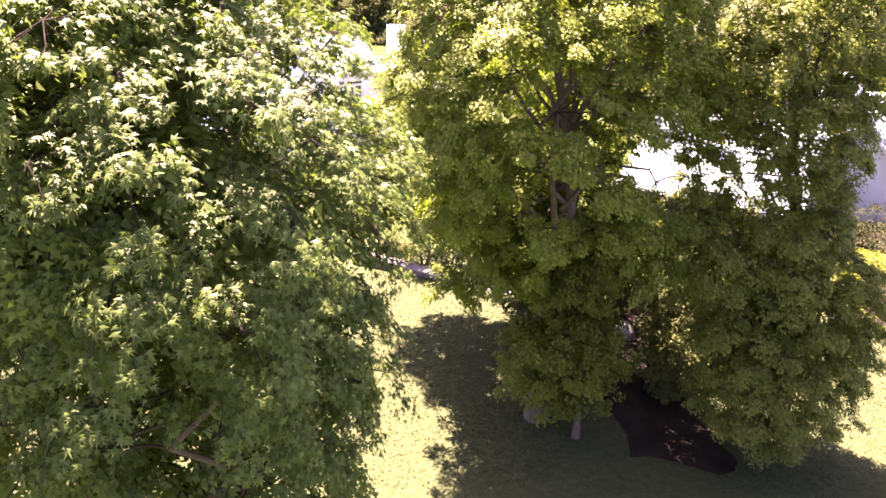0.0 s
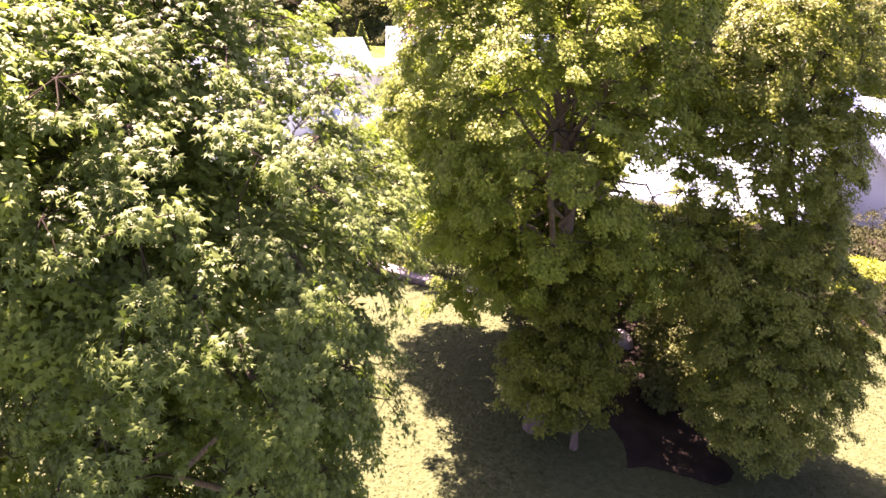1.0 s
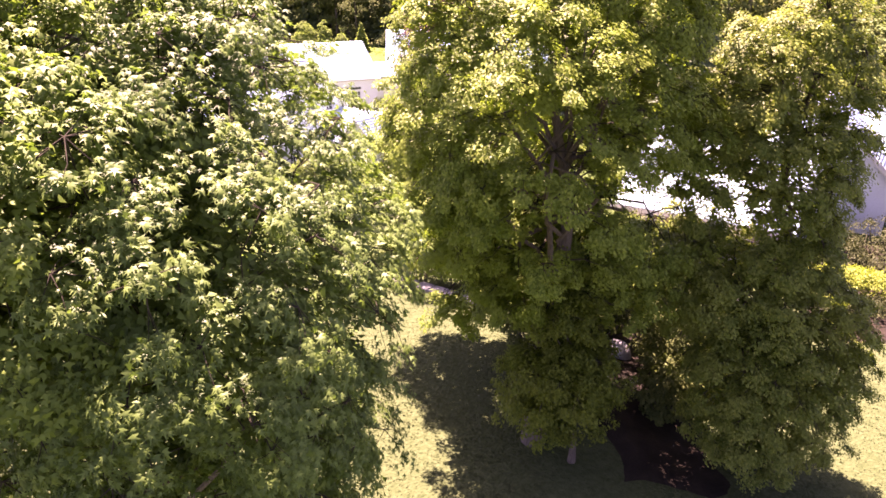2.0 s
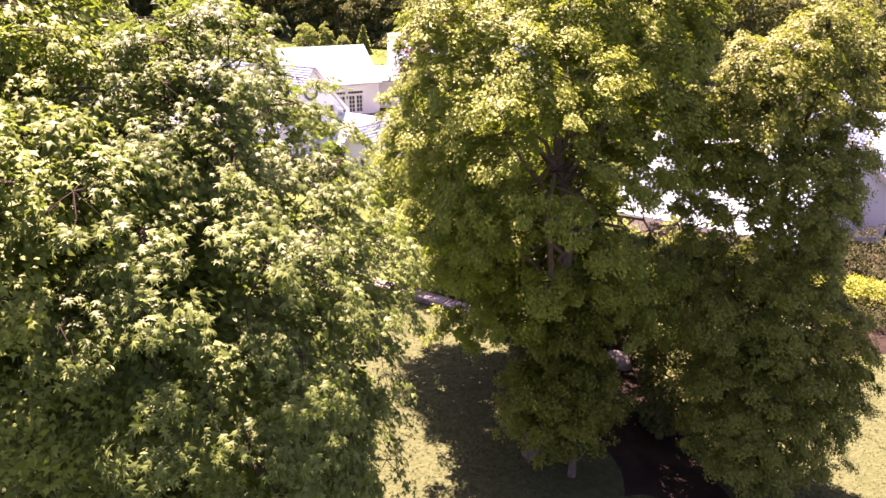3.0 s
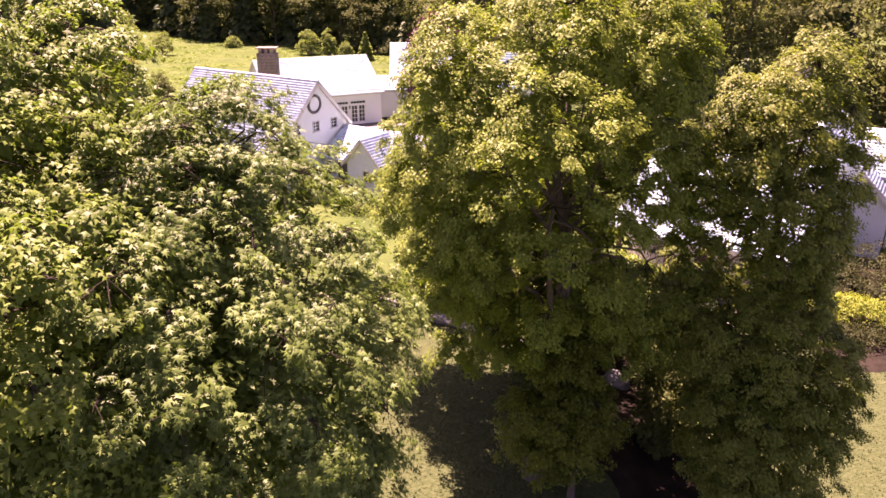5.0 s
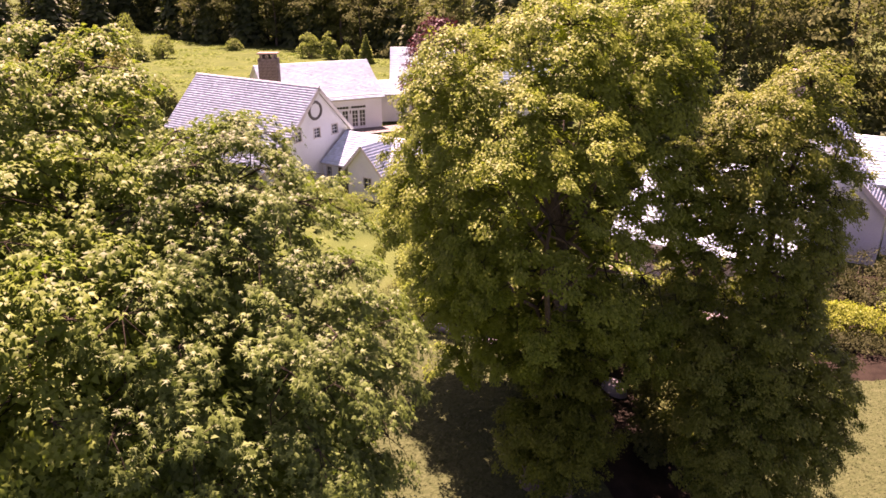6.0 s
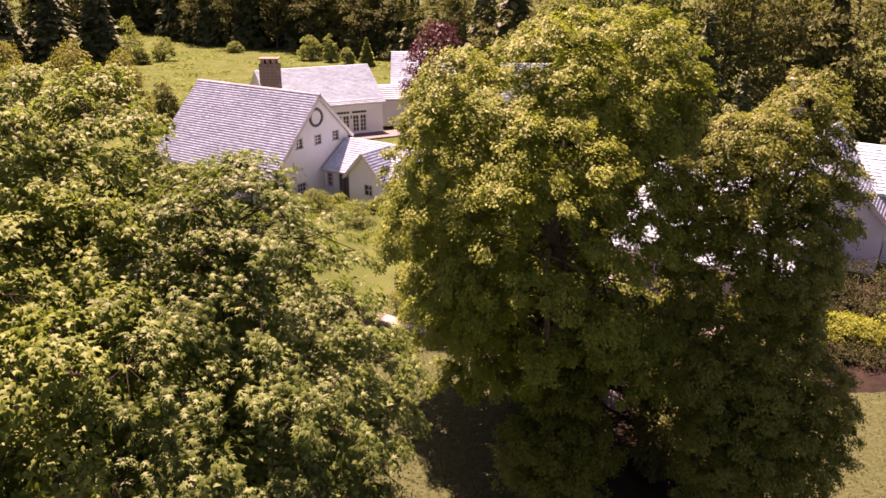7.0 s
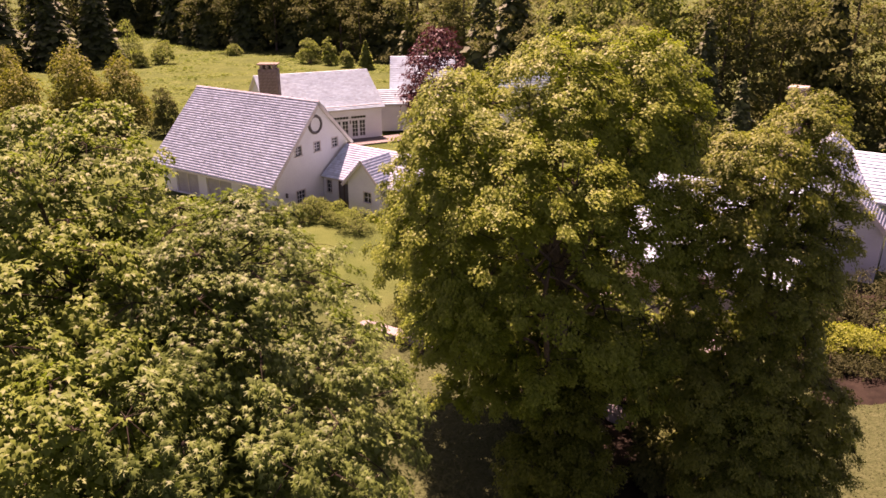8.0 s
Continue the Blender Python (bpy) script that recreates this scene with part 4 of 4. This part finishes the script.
grand_tree("sapling_tree", "slender young maple on the lawn behind the garden wall", 19, (-0.75, 33.9, -0.8),
           [(-1.0, 33.8, 4.8, 1.5, 1.5, 1.7), (0.9, 33.6, 5.2, 1.6, 1.6, 1.8), (0.0, 33.8, 6.4, 1.3, 1.4, 1.3)],
           [(-0.4, 33.8, 6.2), (-1.4, 33.6, 5.0), (0.8, 33.6, 5.4), (0.2, 34.4, 5.6)],
           0.085, 90, 0.6, 0.36, 7, 60, 0.26, 0.1, BLADE, BLADE_F, LEAF_GOLD, 0.15, 2.6, 0.5, 0.35, 0.8, 0.42)
grand_tree("maple_tree", "dense dark green maple with foliage nearly to the ground", 9, (9.8, 19.9, -1.1),
           [(9.0, 19.8, 10.9, 1.7, 1.8, 2.1), (10.1, 20.0, 11.8, 1.1, 1.5, 2.0), (10.2, 20.0, 13.3, 0.5, 0.6, 0.6), (9.3, 19.8, 8.6, 2.1, 2.2, 2.9), (10.9, 20.2, 10.0, 1.2, 1.5, 1.7), (8.3, 19.6, 10.2, 1.4, 1.7, 1.4), (8.0, 19.4, 5.6, 1.5, 1.7, 1.7), (9.4, 19.6, 5.4, 1.9, 2.2, 3.1), (9.5, 18.8, 2.6, 2.4, 2.2, 2.9), (10.7, 19.0, 3.0, 1.7, 2.0, 3.1), (7.2, 19.9, 10.4, 1.0, 1.2, 1.1), (7.6, 19.8, 8.4, 1.1, 1.5, 1.5), (8.6, 20.6, 7.0, 1.6, 1.3, 1.5), (9.0, 20.4, 5.8, 1.7, 1.4, 1.3)],
           [(10.0, 19.9, 12.8), (8.6, 19.2, 11.4), (11.0, 19.6, 11.6), (9.2, 18.2, 8.2), (10.8, 18.4, 6.2), (8.2, 18.2, 5.0), (9.8, 17.8, 3.4), (11.8, 18.6, 3.6), (9.6, 21.4, 8.4)],
           0.24, 460, 0.64, 0.42, 10, 72, 0.25, 0.088, BLADE, BLADE_F, LEAF_SIDE, 0.26, -0.8, 0.65, 0.5, 0.65, 0.3, hollow=((6.0, 8.2, 15.0, 25.0, 6.9, 8.4, 0.25), (8.2, 9.8, 15.0, 25.0, 6.8, 9.6, 0.5)), back=1.0)


# ---- distant woods, shrubs and hedges ----
def broad_far(name, label, mat, seed, h, r, group="", per=44, leaf=0.085):
    rng = np.random.default_rng(seed)
    t = thing(name, Matrix(), label, "tree", group)
    lobes = [(0, 0, h * 0.60, r * 0.85, r * 0.85, h * 0.38)] + [(rng.normal(0, r * 0.4), rng.normal(0, r * 0.4), h * rng.uniform(0.3, 0.82), r * 0.5, r * 0.5, h * 0.16) for _ in range(7)]
    hang("trunk", Tubes(6).add(bent(rng, (0, 0, -0.5), (0, 0, h * 0.8), 5, 0.05), np.linspace(h * 0.02, h * 0.005, 5)).mesh("trunk", BARK), t)
    c = cluster_centres(rng, lobes, 95, r * 0.15, 0.15, h * 0.05)
    v, f = sprays(rng, c, (0, 0), per, r * 0.27, r * leaf, BLADE, BLADE_F, 0.6, 0.4)
    tagged(hang("crown", mesh_arrays("crown", v, f, mat), t), kind="stuff")
    return t


def conifer_far(name, label, seed, h, r, mat=None):
    rng = np.random.default_rng(seed)
    t = thing(name, Matrix(), label, "tree")
    hang("trunk", Tubes(6).add(bent(rng, (0, 0, -0.5), (0, 0, h * 0.97), 5, 0.02), np.linspace(h * 0.016, 0.02, 5)).mesh("trunk", BARK), t)
    n = 1500
    z = h * (0.06 + 0.92 * rng.random(n) ** 1.25)
    rr = r * (1 - z / h) ** 0.9 * rng.uniform(0.3, 1.15, n) * (0.9 + 0.12 * np.sin(z * 14 / h * 3))
    a = rng.uniform(0, 6.283, n)
    out = np.column_stack([np.cos(a), np.sin(a), np.zeros(n)])
    c = out * rr[:, None] * 0.75
    c[:, 2] = z - rr * 0.22
    v, f = leaf_arrays(rng, c, np.array([0, 0, 1.0]) + out * 0.4 + rng.normal(0, 0.25, (n, 3)), out + np.array([0, 0, -0.3]) + rng.normal(0, 0.2, (n, 3)), rng.uniform(0.5, 1.0, n) * r * 0.40 * (1.15 - 0.85 * z / h), NEED * np.array([1, 1.8, 1]), NEED_F)
    tagged(hang("crown", mesh_arrays("crown", v, f, mat or NEEDLE), t), kind="stuff")
    return t


FAR = [broad_far("woodland_tree", "leafy woodland tree at the meadow's edge", LEAF_FAR, 51, 17, 5.5, "woodland edge"),
       broad_far("woodland_tree", "leafy woodland tree at the meadow's edge", LEAF_FAR, 52, 20, 5.0, "woodland edge"),
       broad_far("woodland_tree", "pale leafy woodland tree behind the houses", LEAF_FAR, 53, 16, 5.0, "woodland edge", 50, 0.078),
       conifer_far("spruce_tree", "dark spruce at the edge of the woods", 54, 20, 5.0),
       conifer_far("spruce_tree", "dark spruce at the edge of the woods", 55, 16, 4.4),
       broad_far("woodland_tree", "pale leafy woodland tree behind the houses", LEAF_PALE, 56, 18, 5.4, "woodland edge", 50, 0.078)]
random.seed(12)
EDGE = [(-150, 165), (-100, 176), (-92, 210), (-78, 212), (-62, 186), (-46, 180), (-34, 174), (-22, 164), (-8, 150), (8, 118), (24, 92), (42, 76), (62, 66), (100, 62)]


def along_edge(t):
    seg = min(int(t * (len(EDGE) - 1)), len(EDGE) - 2)
    q = t * (len(EDGE) - 1) - seg
    return EDGE[seg][0] * (1 - q) + EDGE[seg + 1][0] * q, EDGE[seg][1] * (1 - q) + EDGE[seg + 1][1] * q


used = [False] * len(FAR)
for k in range(94):
    x, y = along_edge((k + random.random() * 0.8) / 94)
    y += random.uniform(-2, 7)
    dark_side = x < -60
    i = random.choice([3, 4, 3, 1]) if dark_side else random.choice([3, 0, 0, 1, 1, 4]) if x < 5 else random.choice([0, 2, 3, 1, 4, 5, 3])
    s = random.uniform(0.8, 1.2)
    m = pose(x, y, ground_z(x, y) - 0.2, 0, 0, random.uniform(0, 360))
    if not used[i]:
        FAR[i].matrix_basis = m
        used[i] = True
        continue
    o = copy_thing(FAR[i], m)
    o.scale = (s, s, s * random.uniform(0.9, 1.1))


for i, x, y, k in ((4, 11.5, 74, 0.6), (3, 17.0, 71, 0.6), (3, 22.0, 69, 0.62), (4, 15.0, 63, 0.5), (4, 26.0, 64, 0.6), (1, 19.5, 76, 0.7), (3, 26.0, 74, 0.7)):
    o = copy_thing(FAR[i], pose(x, y, ground_z(x, y) - 0.2, 0, 0, x * 31))
    o.scale = (k, k, k)


for i, x, y, k in ((3, -82, 138, 1.15), (4, -74, 143, 1.1), (3, -90, 134, 1.1), (3, -68, 149, 1.0), (4, -97, 130, 1.2), (3, -78, 150, 1.2), (4, -87, 146, 1.25)):
    o = copy_thing(FAR[i], pose(x, y, ground_z(x, y) - 0.2, 0, 0, x * 17))
    o.scale = (k * 1.15, k * 1.15, k)


def woods_behind():
    """The depth of the woods behind the front row, as one mass."""
    rng = np.random.default_rng(77)
    vs, fs, n = [], [], 0
    for k in range(66):
        t = rng.random()
        x, y = along_edge(t)
        back = rng.uniform(6, 45)
        x, y = x + rng.normal(0, 4) + (back * 0.5 if t > 0.6 else 0), y + back
        src = FAR[int(rng.choice([0, 1, 3, 0, 1]))]
        me = [c for c in src.children if c.name.startswith("crown")][0].data
        co = np.zeros(len(me.vertices) * 3, dtype=np.float32)
        me.vertices.foreach_get("co", co)
        co = co.reshape(-1, 3)
        fi = np.zeros(len(me.loops), dtype=np.int32)
        me.loops.foreach_get("vertex_index", fi)
        fi = fi.reshape(-1, 3)
        keep = rng.random(len(fi)) < 0.5
        a, s = rng.uniform(0, 6.28), rng.uniform(0.9, 1.35)
        ca, sa = math.cos(a), math.sin(a)
        co = np.column_stack([co[:, 0] * ca - co[:, 1] * sa, co[:, 0] * sa + co[:, 1] * ca, co[:, 2]]) * s + (x, y, ground_z(x, y))
        vs.append(co)
        fs.append(fi[keep] + n)
        n += len(co)
    tagged(new("woods", mesh_arrays("woods", np.vstack(vs), np.vstack(fs), LEAF_FAR)), "dense dark mixed woods behind the meadow", "woods", kind="stuff")


woods_behind()


def shrub(name, label, mat, seed, x, y, w, h, count=26, per=70, leaf=0.16, category="shrub", group="", puff=0.2, flat=0.7, taper=0.0):
    """A bush of stems and leafy sprays, rounded, or drawn in towards its top by taper."""
    rng = np.random.default_rng(seed)
    z = ground_z(x, y)
    t = thing(name, pose(x, y, z), label, category, group)
    lobes = [(0, 0, h * 0.5, w * 0.5, w * 0.5, h * 0.5)] + [(rng.normal(0, w * 0.2), rng.normal(0, w * 0.2), h * rng.uniform(0.4, 0.7), w * 0.3, w * 0.3, h * 0.3) for _ in range(3)]
    if taper:
        lobes = [(rng.normal(0, w * 0.05), rng.normal(0, w * 0.05), h * q, w * 0.5 * (1.05 - taper * 1.6 * q), w * 0.5 * (1.05 - taper * 1.6 * q), h * 0.17) for q in (0.2, 0.36, 0.52, 0.67, 0.8)] + [(0, 0, h * 0.9, w * 0.1, w * 0.1, h * 0.1)]
    c = cluster_centres(rng, lobes, count, w * 0.08, 0.2, 0.05)
    st = Tubes(4)
    for p in c[:10]:
        st.add(bent(rng, (rng.normal(0, 0.05 * w), rng.normal(0, 0.05 * w), -0.1), p, 4, 0.2), np.linspace(0.02 * w + 0.01, 0.008, 4))
    tagged(hang("branchwork", st.mesh("branchwork", BARK), t), kind="stuff")
    v, f = sprays(rng, c, (0, 0), per, w * puff, leaf, KITE, KITE_F, flat, 0.35)
    tagged(hang("foliage", mesh_arrays("foliage", v, f, mat), t), kind="stuff")
    return t


for k, (x, y, w, h) in enumerate([(-41.9, 84, 7.8, 9.6), (-36.6, 84.5, 6.8, 8.3), (-47.2, 82, 7.4, 7.4), (-52.5, 88, 7.8, 9.2), (-44.6, 91, 5.0, 7.6), (-56.5, 84, 5.6, 6.8)]):
    shrub("young_tree", "olive-green young tree at the meadow's edge", LEAF_OLIVE, 61 + k, x, y, w, h, 230, 50, 0.26, "tree", "young trees", 0.11, 1.3, 0.5)
shrub("bushy_tree", "small dark bushy tree beside the white house", LEAF_FAR, 65, -31.6, 83, 3.4, 5.4, 150, 60, 0.17, "tree", "", 0.12, 1.2, 0.4)
shrub("purple_tree", "purple-leaved ornamental tree beside a barn", LEAF_PURPLE, 66, -0.9, 84, 6.2, 11.6, 120, 60, 0.32, "tree")
for k, (x, y, w, h) in enumerate([(-61, 147, 5.5, 8.5), (-56, 150, 5.0, 4.6), (-58.5, 145, 3.2, 3.0), (-27, 152, 4.6, 4.8), (-22.5, 149, 3.2, 5.2), (-18.5, 145, 3.0, 3.0), (-46, 166, 3.4, 2.4)]):
    shrub("meadow_shrub", "pale wild shrub in the tall meadow grass", LEAF_PALE, 70 + k, x, y, w, h, 60, 40, 0.32, "shrub", "meadow shrubs", 0.15, 1.1, 0.42)
cf = conifer_far("young_spruce", "small spruce sapling in the meadow", 83, 5.5, 2.0, LEAF_PALE)
cf.matrix_basis = pose(-14.6, 142, -1.1)
for k, (x, y) in enumerate([(18.6, 32.2), (19.8, 31.9), (21.0, 31.6), (22.2, 31.3), (23.4, 31.0)]):
    shrub("hedge_shrub", "low bright lime-green shrub in a border", LEAF_LIME, 90 + k, x, y, 2.0, 1.6, 40, 90, 0.09, "shrub", "lime border")
# added dark row that stands for the shaded front of the lime hedge
for k, (x, y, w, h) in enumerate([(18.2, 30.6, 2.0, 0.8), (19.8, 30.2, 2.1, 0.8), (21.5, 29.9, 2.0, 0.7), (23.1, 29.6, 2.1, 0.8), (24.8, 29.4, 2.0, 0.8)]):
    shrub("shade_shrub", "low dark shrub added as the shaded face of the lime border", LEAF_SHADE, 210 + k, x, y, w, h, 40, 80, 0.09, "shrub", "low border")
shrub("boxwood_ball", "round clipped green boxwood in the border", LEAF_BACK, 97, 23.2, 33.6, 1.6, 1.5, 30, 120, 0.06)
# gable shrubs, their shaded look carried by the dark leaf colour
for k, (x, y, w, h) in enumerate([(20.5, 38.2, 3.4, 2.4), (23.2, 37.0, 3.2, 2.0), (25.6, 36.4, 3.0, 1.6), (17.8, 39.4, 3.2, 2.6)]):
    shrub("dark_shrub", "green shrub in front of the gable, darkened for shade", LEAF_SHADE, 100 + k, x, y, w, h, 40, 90, 0.1, "shrub", "foundation planting")
for k, (x, y, w, h) in enumerate([(-9.6, 53.0, 2.6, 1.8), (-8.0, 52.2, 2.2, 1.6), (-6.2, 50.4, 2.6, 1.5), (-11.4, 52.0, 2.4, 1.4)]):
    shrub("garden_shrub", "pale green shrub beside the entry porch", LEAF_PALE, 110 + k, x, y, w, h, 34, 80, 0.11, "shrub", "entry planting")
for k, (x, y, w, h) in enumerate([(-2.4, 34.4, 1.7, 1.2), (-0.9, 33.0, 1.8, 1.3), (0.5, 32.3, 1.8, 1.3), (1.9, 31.4, 1.7, 1.2)]):
    shrub("dark_shrub", "low dark brownish-green shrub behind the garden wall", LEAF_FAR, 180 + k, x, y, w, h, 36, 80, 0.08, "shrub", "wall planting")
for k, (x, y, w, h) in enumerate([(17.5, 72.5, 6.0, 4.2), (21.5, 71.5, 6.4, 4.6), (25.5, 70.5, 5.6, 4.0)]):
    shrub("thicket_shrub", "dense dark green shrub at the foot of the woods", LEAF_FAR, 160 + k, x, y, w, h, 80, 55, 0.3, "shrub", "woodland thicket", 0.14, 0.9)
# added understory; (5.2, 27.6) and (7.5, 28.4) stand there to block the sun
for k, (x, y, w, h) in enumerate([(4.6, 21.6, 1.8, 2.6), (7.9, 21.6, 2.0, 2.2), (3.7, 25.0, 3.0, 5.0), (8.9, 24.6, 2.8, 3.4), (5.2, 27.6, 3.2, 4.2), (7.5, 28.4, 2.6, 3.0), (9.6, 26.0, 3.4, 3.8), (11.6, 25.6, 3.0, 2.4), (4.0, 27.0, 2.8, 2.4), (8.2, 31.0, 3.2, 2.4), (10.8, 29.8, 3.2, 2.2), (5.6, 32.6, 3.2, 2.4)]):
    shrub("dark_shrub", "dark green shrub added behind the maples to shade the gap", LEAF_FAR, 120 + k, x, y, w, h, 90, 70, 0.14, "shrub", "understory shrubs", 0.16, 0.8)


def garden_wall():
    """A dry-laid stone wall with a pale coping, across the lawn behind the maple."""
    g = thing("garden_wall", pose(-4.1, 33.85, -0.97, 0, 0, math.degrees(math.atan2(-0.567, 0.824))), "low fieldstone garden wall with a pale coping", "wall")
    part("core", box(0, 9.6, -0.2, 0.2, -0.3, 0.72), STONE, g)
    rng = random.Random(9)
    meshes = []
    for k in range(6):
        w, h = 0.26 + 0.06 * k, 0.17 + 0.012 * k
        bm = box(-w / 2, w / 2, -0.05, 0.05, -h / 2, h / 2, bevel=0.03)
        me = bpy.data.meshes.new("stone")
        bm.to_mesh(me)
        bm.free()
        me.materials.append(STONE)
        meshes.append((me, w))
    for r in range(4):
        x = rng.uniform(0, 0.15)
        while x < 9.3:
            me, w = rng.choice(meshes)
            o = hang("stone", me, g)
            o.location = (x + w / 2, -0.22, 0.06 + r * 0.19)
            o.rotation_euler = (0, rng.uniform(-0.04, 0.04), 0)
            x += w + 0.02
    x = -0.1
    while x < 9.6:
        w = rng.uniform(0.5, 0.8)
        part("coping", box(x, x + w - 0.015, -0.36, 0.36, 0.72, 0.72 + rng.uniform(0.08, 0.11), bevel=0.015), COPING, g, "pale stone coping")
        x += w


garden_wall()


def boulder(x, y, w, d, h, seed):
    """A smooth weathered boulder half sunk in the ground."""
    bm = bmesh.new()
    bmesh.ops.create_icosphere(bm, subdivisions=4, radius=1.0)
    for v in bm.verts:
        k = 1 + 0.16 * noise.noise(v.co * 1.3 + Vector((seed, 0, 0))) + 0.03 * noise.noise(v.co * 5)
        v.co = Vector((v.co.x * w / 2, v.co.y * d / 2, v.co.z * h)) * k
    b = part("boulder", bm, BOULDER, None, smooth=True)
    b.matrix_basis = pose(x, y, ground_z(x, y) + 0.08, 0, 0, seed * 40)
    return tagged(b, "smooth grey boulder in the shade under the maples", "boulder")


boulder(7.05, 25.8, 1.25, 0.9, 0.5, 3)


def meadow_grass():
    """Tall tufts of grass in the meadow, and dark brush under the woodland edge."""
    rng = np.random.default_rng(301)
    n = 64000
    x, y = rng.uniform(-98, 5, n), 92 + 118 * rng.random(n) ** 1.15
    c = np.column_stack([x, y, [ground_z(a, b) - 0.05 for a, b in zip(x, y)]])
    a = rng.uniform(0, 6.283, n)
    face = np.column_stack([0.22 * np.cos(a), 0.22 * np.sin(a), np.ones(n)])
    up = np.column_stack([np.sin(a), np.cos(a), np.full(n, 0.6)])
    v, f = leaf_arrays(rng, c, face, up, rng.uniform(0.3, 0.95, n) * (0.7 + 0.5 * np.sin(x * 0.31 + np.sin(y * 0.17) * 2) * np.sin(y * 0.23)), TUFT, TUFT_F)
    tagged(new("meadow_grass", mesh_arrays("meadow_grass", v, f, MEADOW)), "tall yellow-green meadow grass behind the houses", "grass", kind="stuff")
    cs = []
    for t in np.linspace(0.02, 0.98, 760):
        x, y = along_edge(t)
        x, y = x + rng.normal(0, 1.5), y + rng.uniform(-2.5, 22)
        cs.append((x, y, ground_z(x, y) + rng.uniform(0.3, 6.0)))
    v, f = sprays(rng, np.array(cs), (0, 400), 70, 1.9, 0.6, KITE, KITE_F, 0.9, 0.3)
    tagged(new("brush", mesh_arrays("brush", v, f, LEAF_FAR)), "dark tangled brush under the woodland edge", "brush", kind="stuff")


meadow_grass()


def lawn_grass():
    """Short tufts on the open strips of lawn between and beside the maples."""
    rng = np.random.default_rng(311)
    vs, fs, n = [], [], 0
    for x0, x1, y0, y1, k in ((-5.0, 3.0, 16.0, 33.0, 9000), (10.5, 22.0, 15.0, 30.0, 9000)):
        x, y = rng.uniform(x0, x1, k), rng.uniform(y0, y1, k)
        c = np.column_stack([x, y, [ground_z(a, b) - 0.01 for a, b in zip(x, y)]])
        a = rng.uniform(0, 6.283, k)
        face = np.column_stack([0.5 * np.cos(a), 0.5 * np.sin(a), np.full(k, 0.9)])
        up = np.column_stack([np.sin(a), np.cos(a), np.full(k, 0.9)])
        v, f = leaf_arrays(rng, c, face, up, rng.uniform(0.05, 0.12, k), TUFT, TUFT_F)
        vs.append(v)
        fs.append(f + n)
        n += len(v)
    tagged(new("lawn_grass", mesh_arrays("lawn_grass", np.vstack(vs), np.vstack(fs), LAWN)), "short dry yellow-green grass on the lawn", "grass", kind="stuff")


lawn_grass()


def garden_bed(x0, x1, y0, y1, label):
    """A low mound of mulch with a wavy rim, under the shrubs."""
    nx, ny = int((x1 - x0) * 2), int((y1 - y0) * 2.4)
    v = []
    for j in range(ny):
        for i in range(nx):
            x, y = x0 + (x1 - x0) * i / (nx - 1), y0 + (y1 - y0) * j / (ny - 1)
            rim = min(i, nx - 1 - i, j, ny - 1 - j)
            y += 0.25 * math.sin(x * 1.3) * (j == 0)
            x += 0.3 * math.sin(y * 1.1) * (i in (0, nx - 1))
            v.append((x, y, ground_z(x, y) + (-0.05 if rim == 0 else 0.05 + 0.04 * noise.noise(Vector((x, y, 0))))))
    f = [(j * nx + i, j * nx + i + 1, (j + 1) * nx + i + 1, (j + 1) * nx + i) for j in range(ny - 1) for i in range(nx - 1)]
    tagged(new("garden_bed", mesh_arrays("garden_bed", v, f, MULCH, True)), label, "garden bed", kind="structure")


garden_bed(16.5, 31, 27.4, 40.2, "dark mulched planting bed in front of the white gable")
# second bed: a dark sheet that dims sun flecks under the maples
garden_bed(5.2, 9.4, 17.4, 29.0, "dark mulch sheet added to deepen the shade under the maples")
# more gable shrubs with shade in the leaf colour
for k, (x, y, w, h) in enumerate([(18.4, 34.6, 2.6, 1.5), (20.6, 35.2, 2.8, 1.6), (22.8, 35.0, 2.6, 1.4), (25.2, 34.2, 2.4, 1.3), (19.6, 36.8, 2.8, 2.0), (27.4, 34.8, 2.6, 1.5)]):
    shrub("dark_shrub", "green shrub in front of the gable, darkened for shade", LEAF_SHADE, 140 + k, x, y, w, h, 44, 70, 0.12, "shrub", "foundation planting")
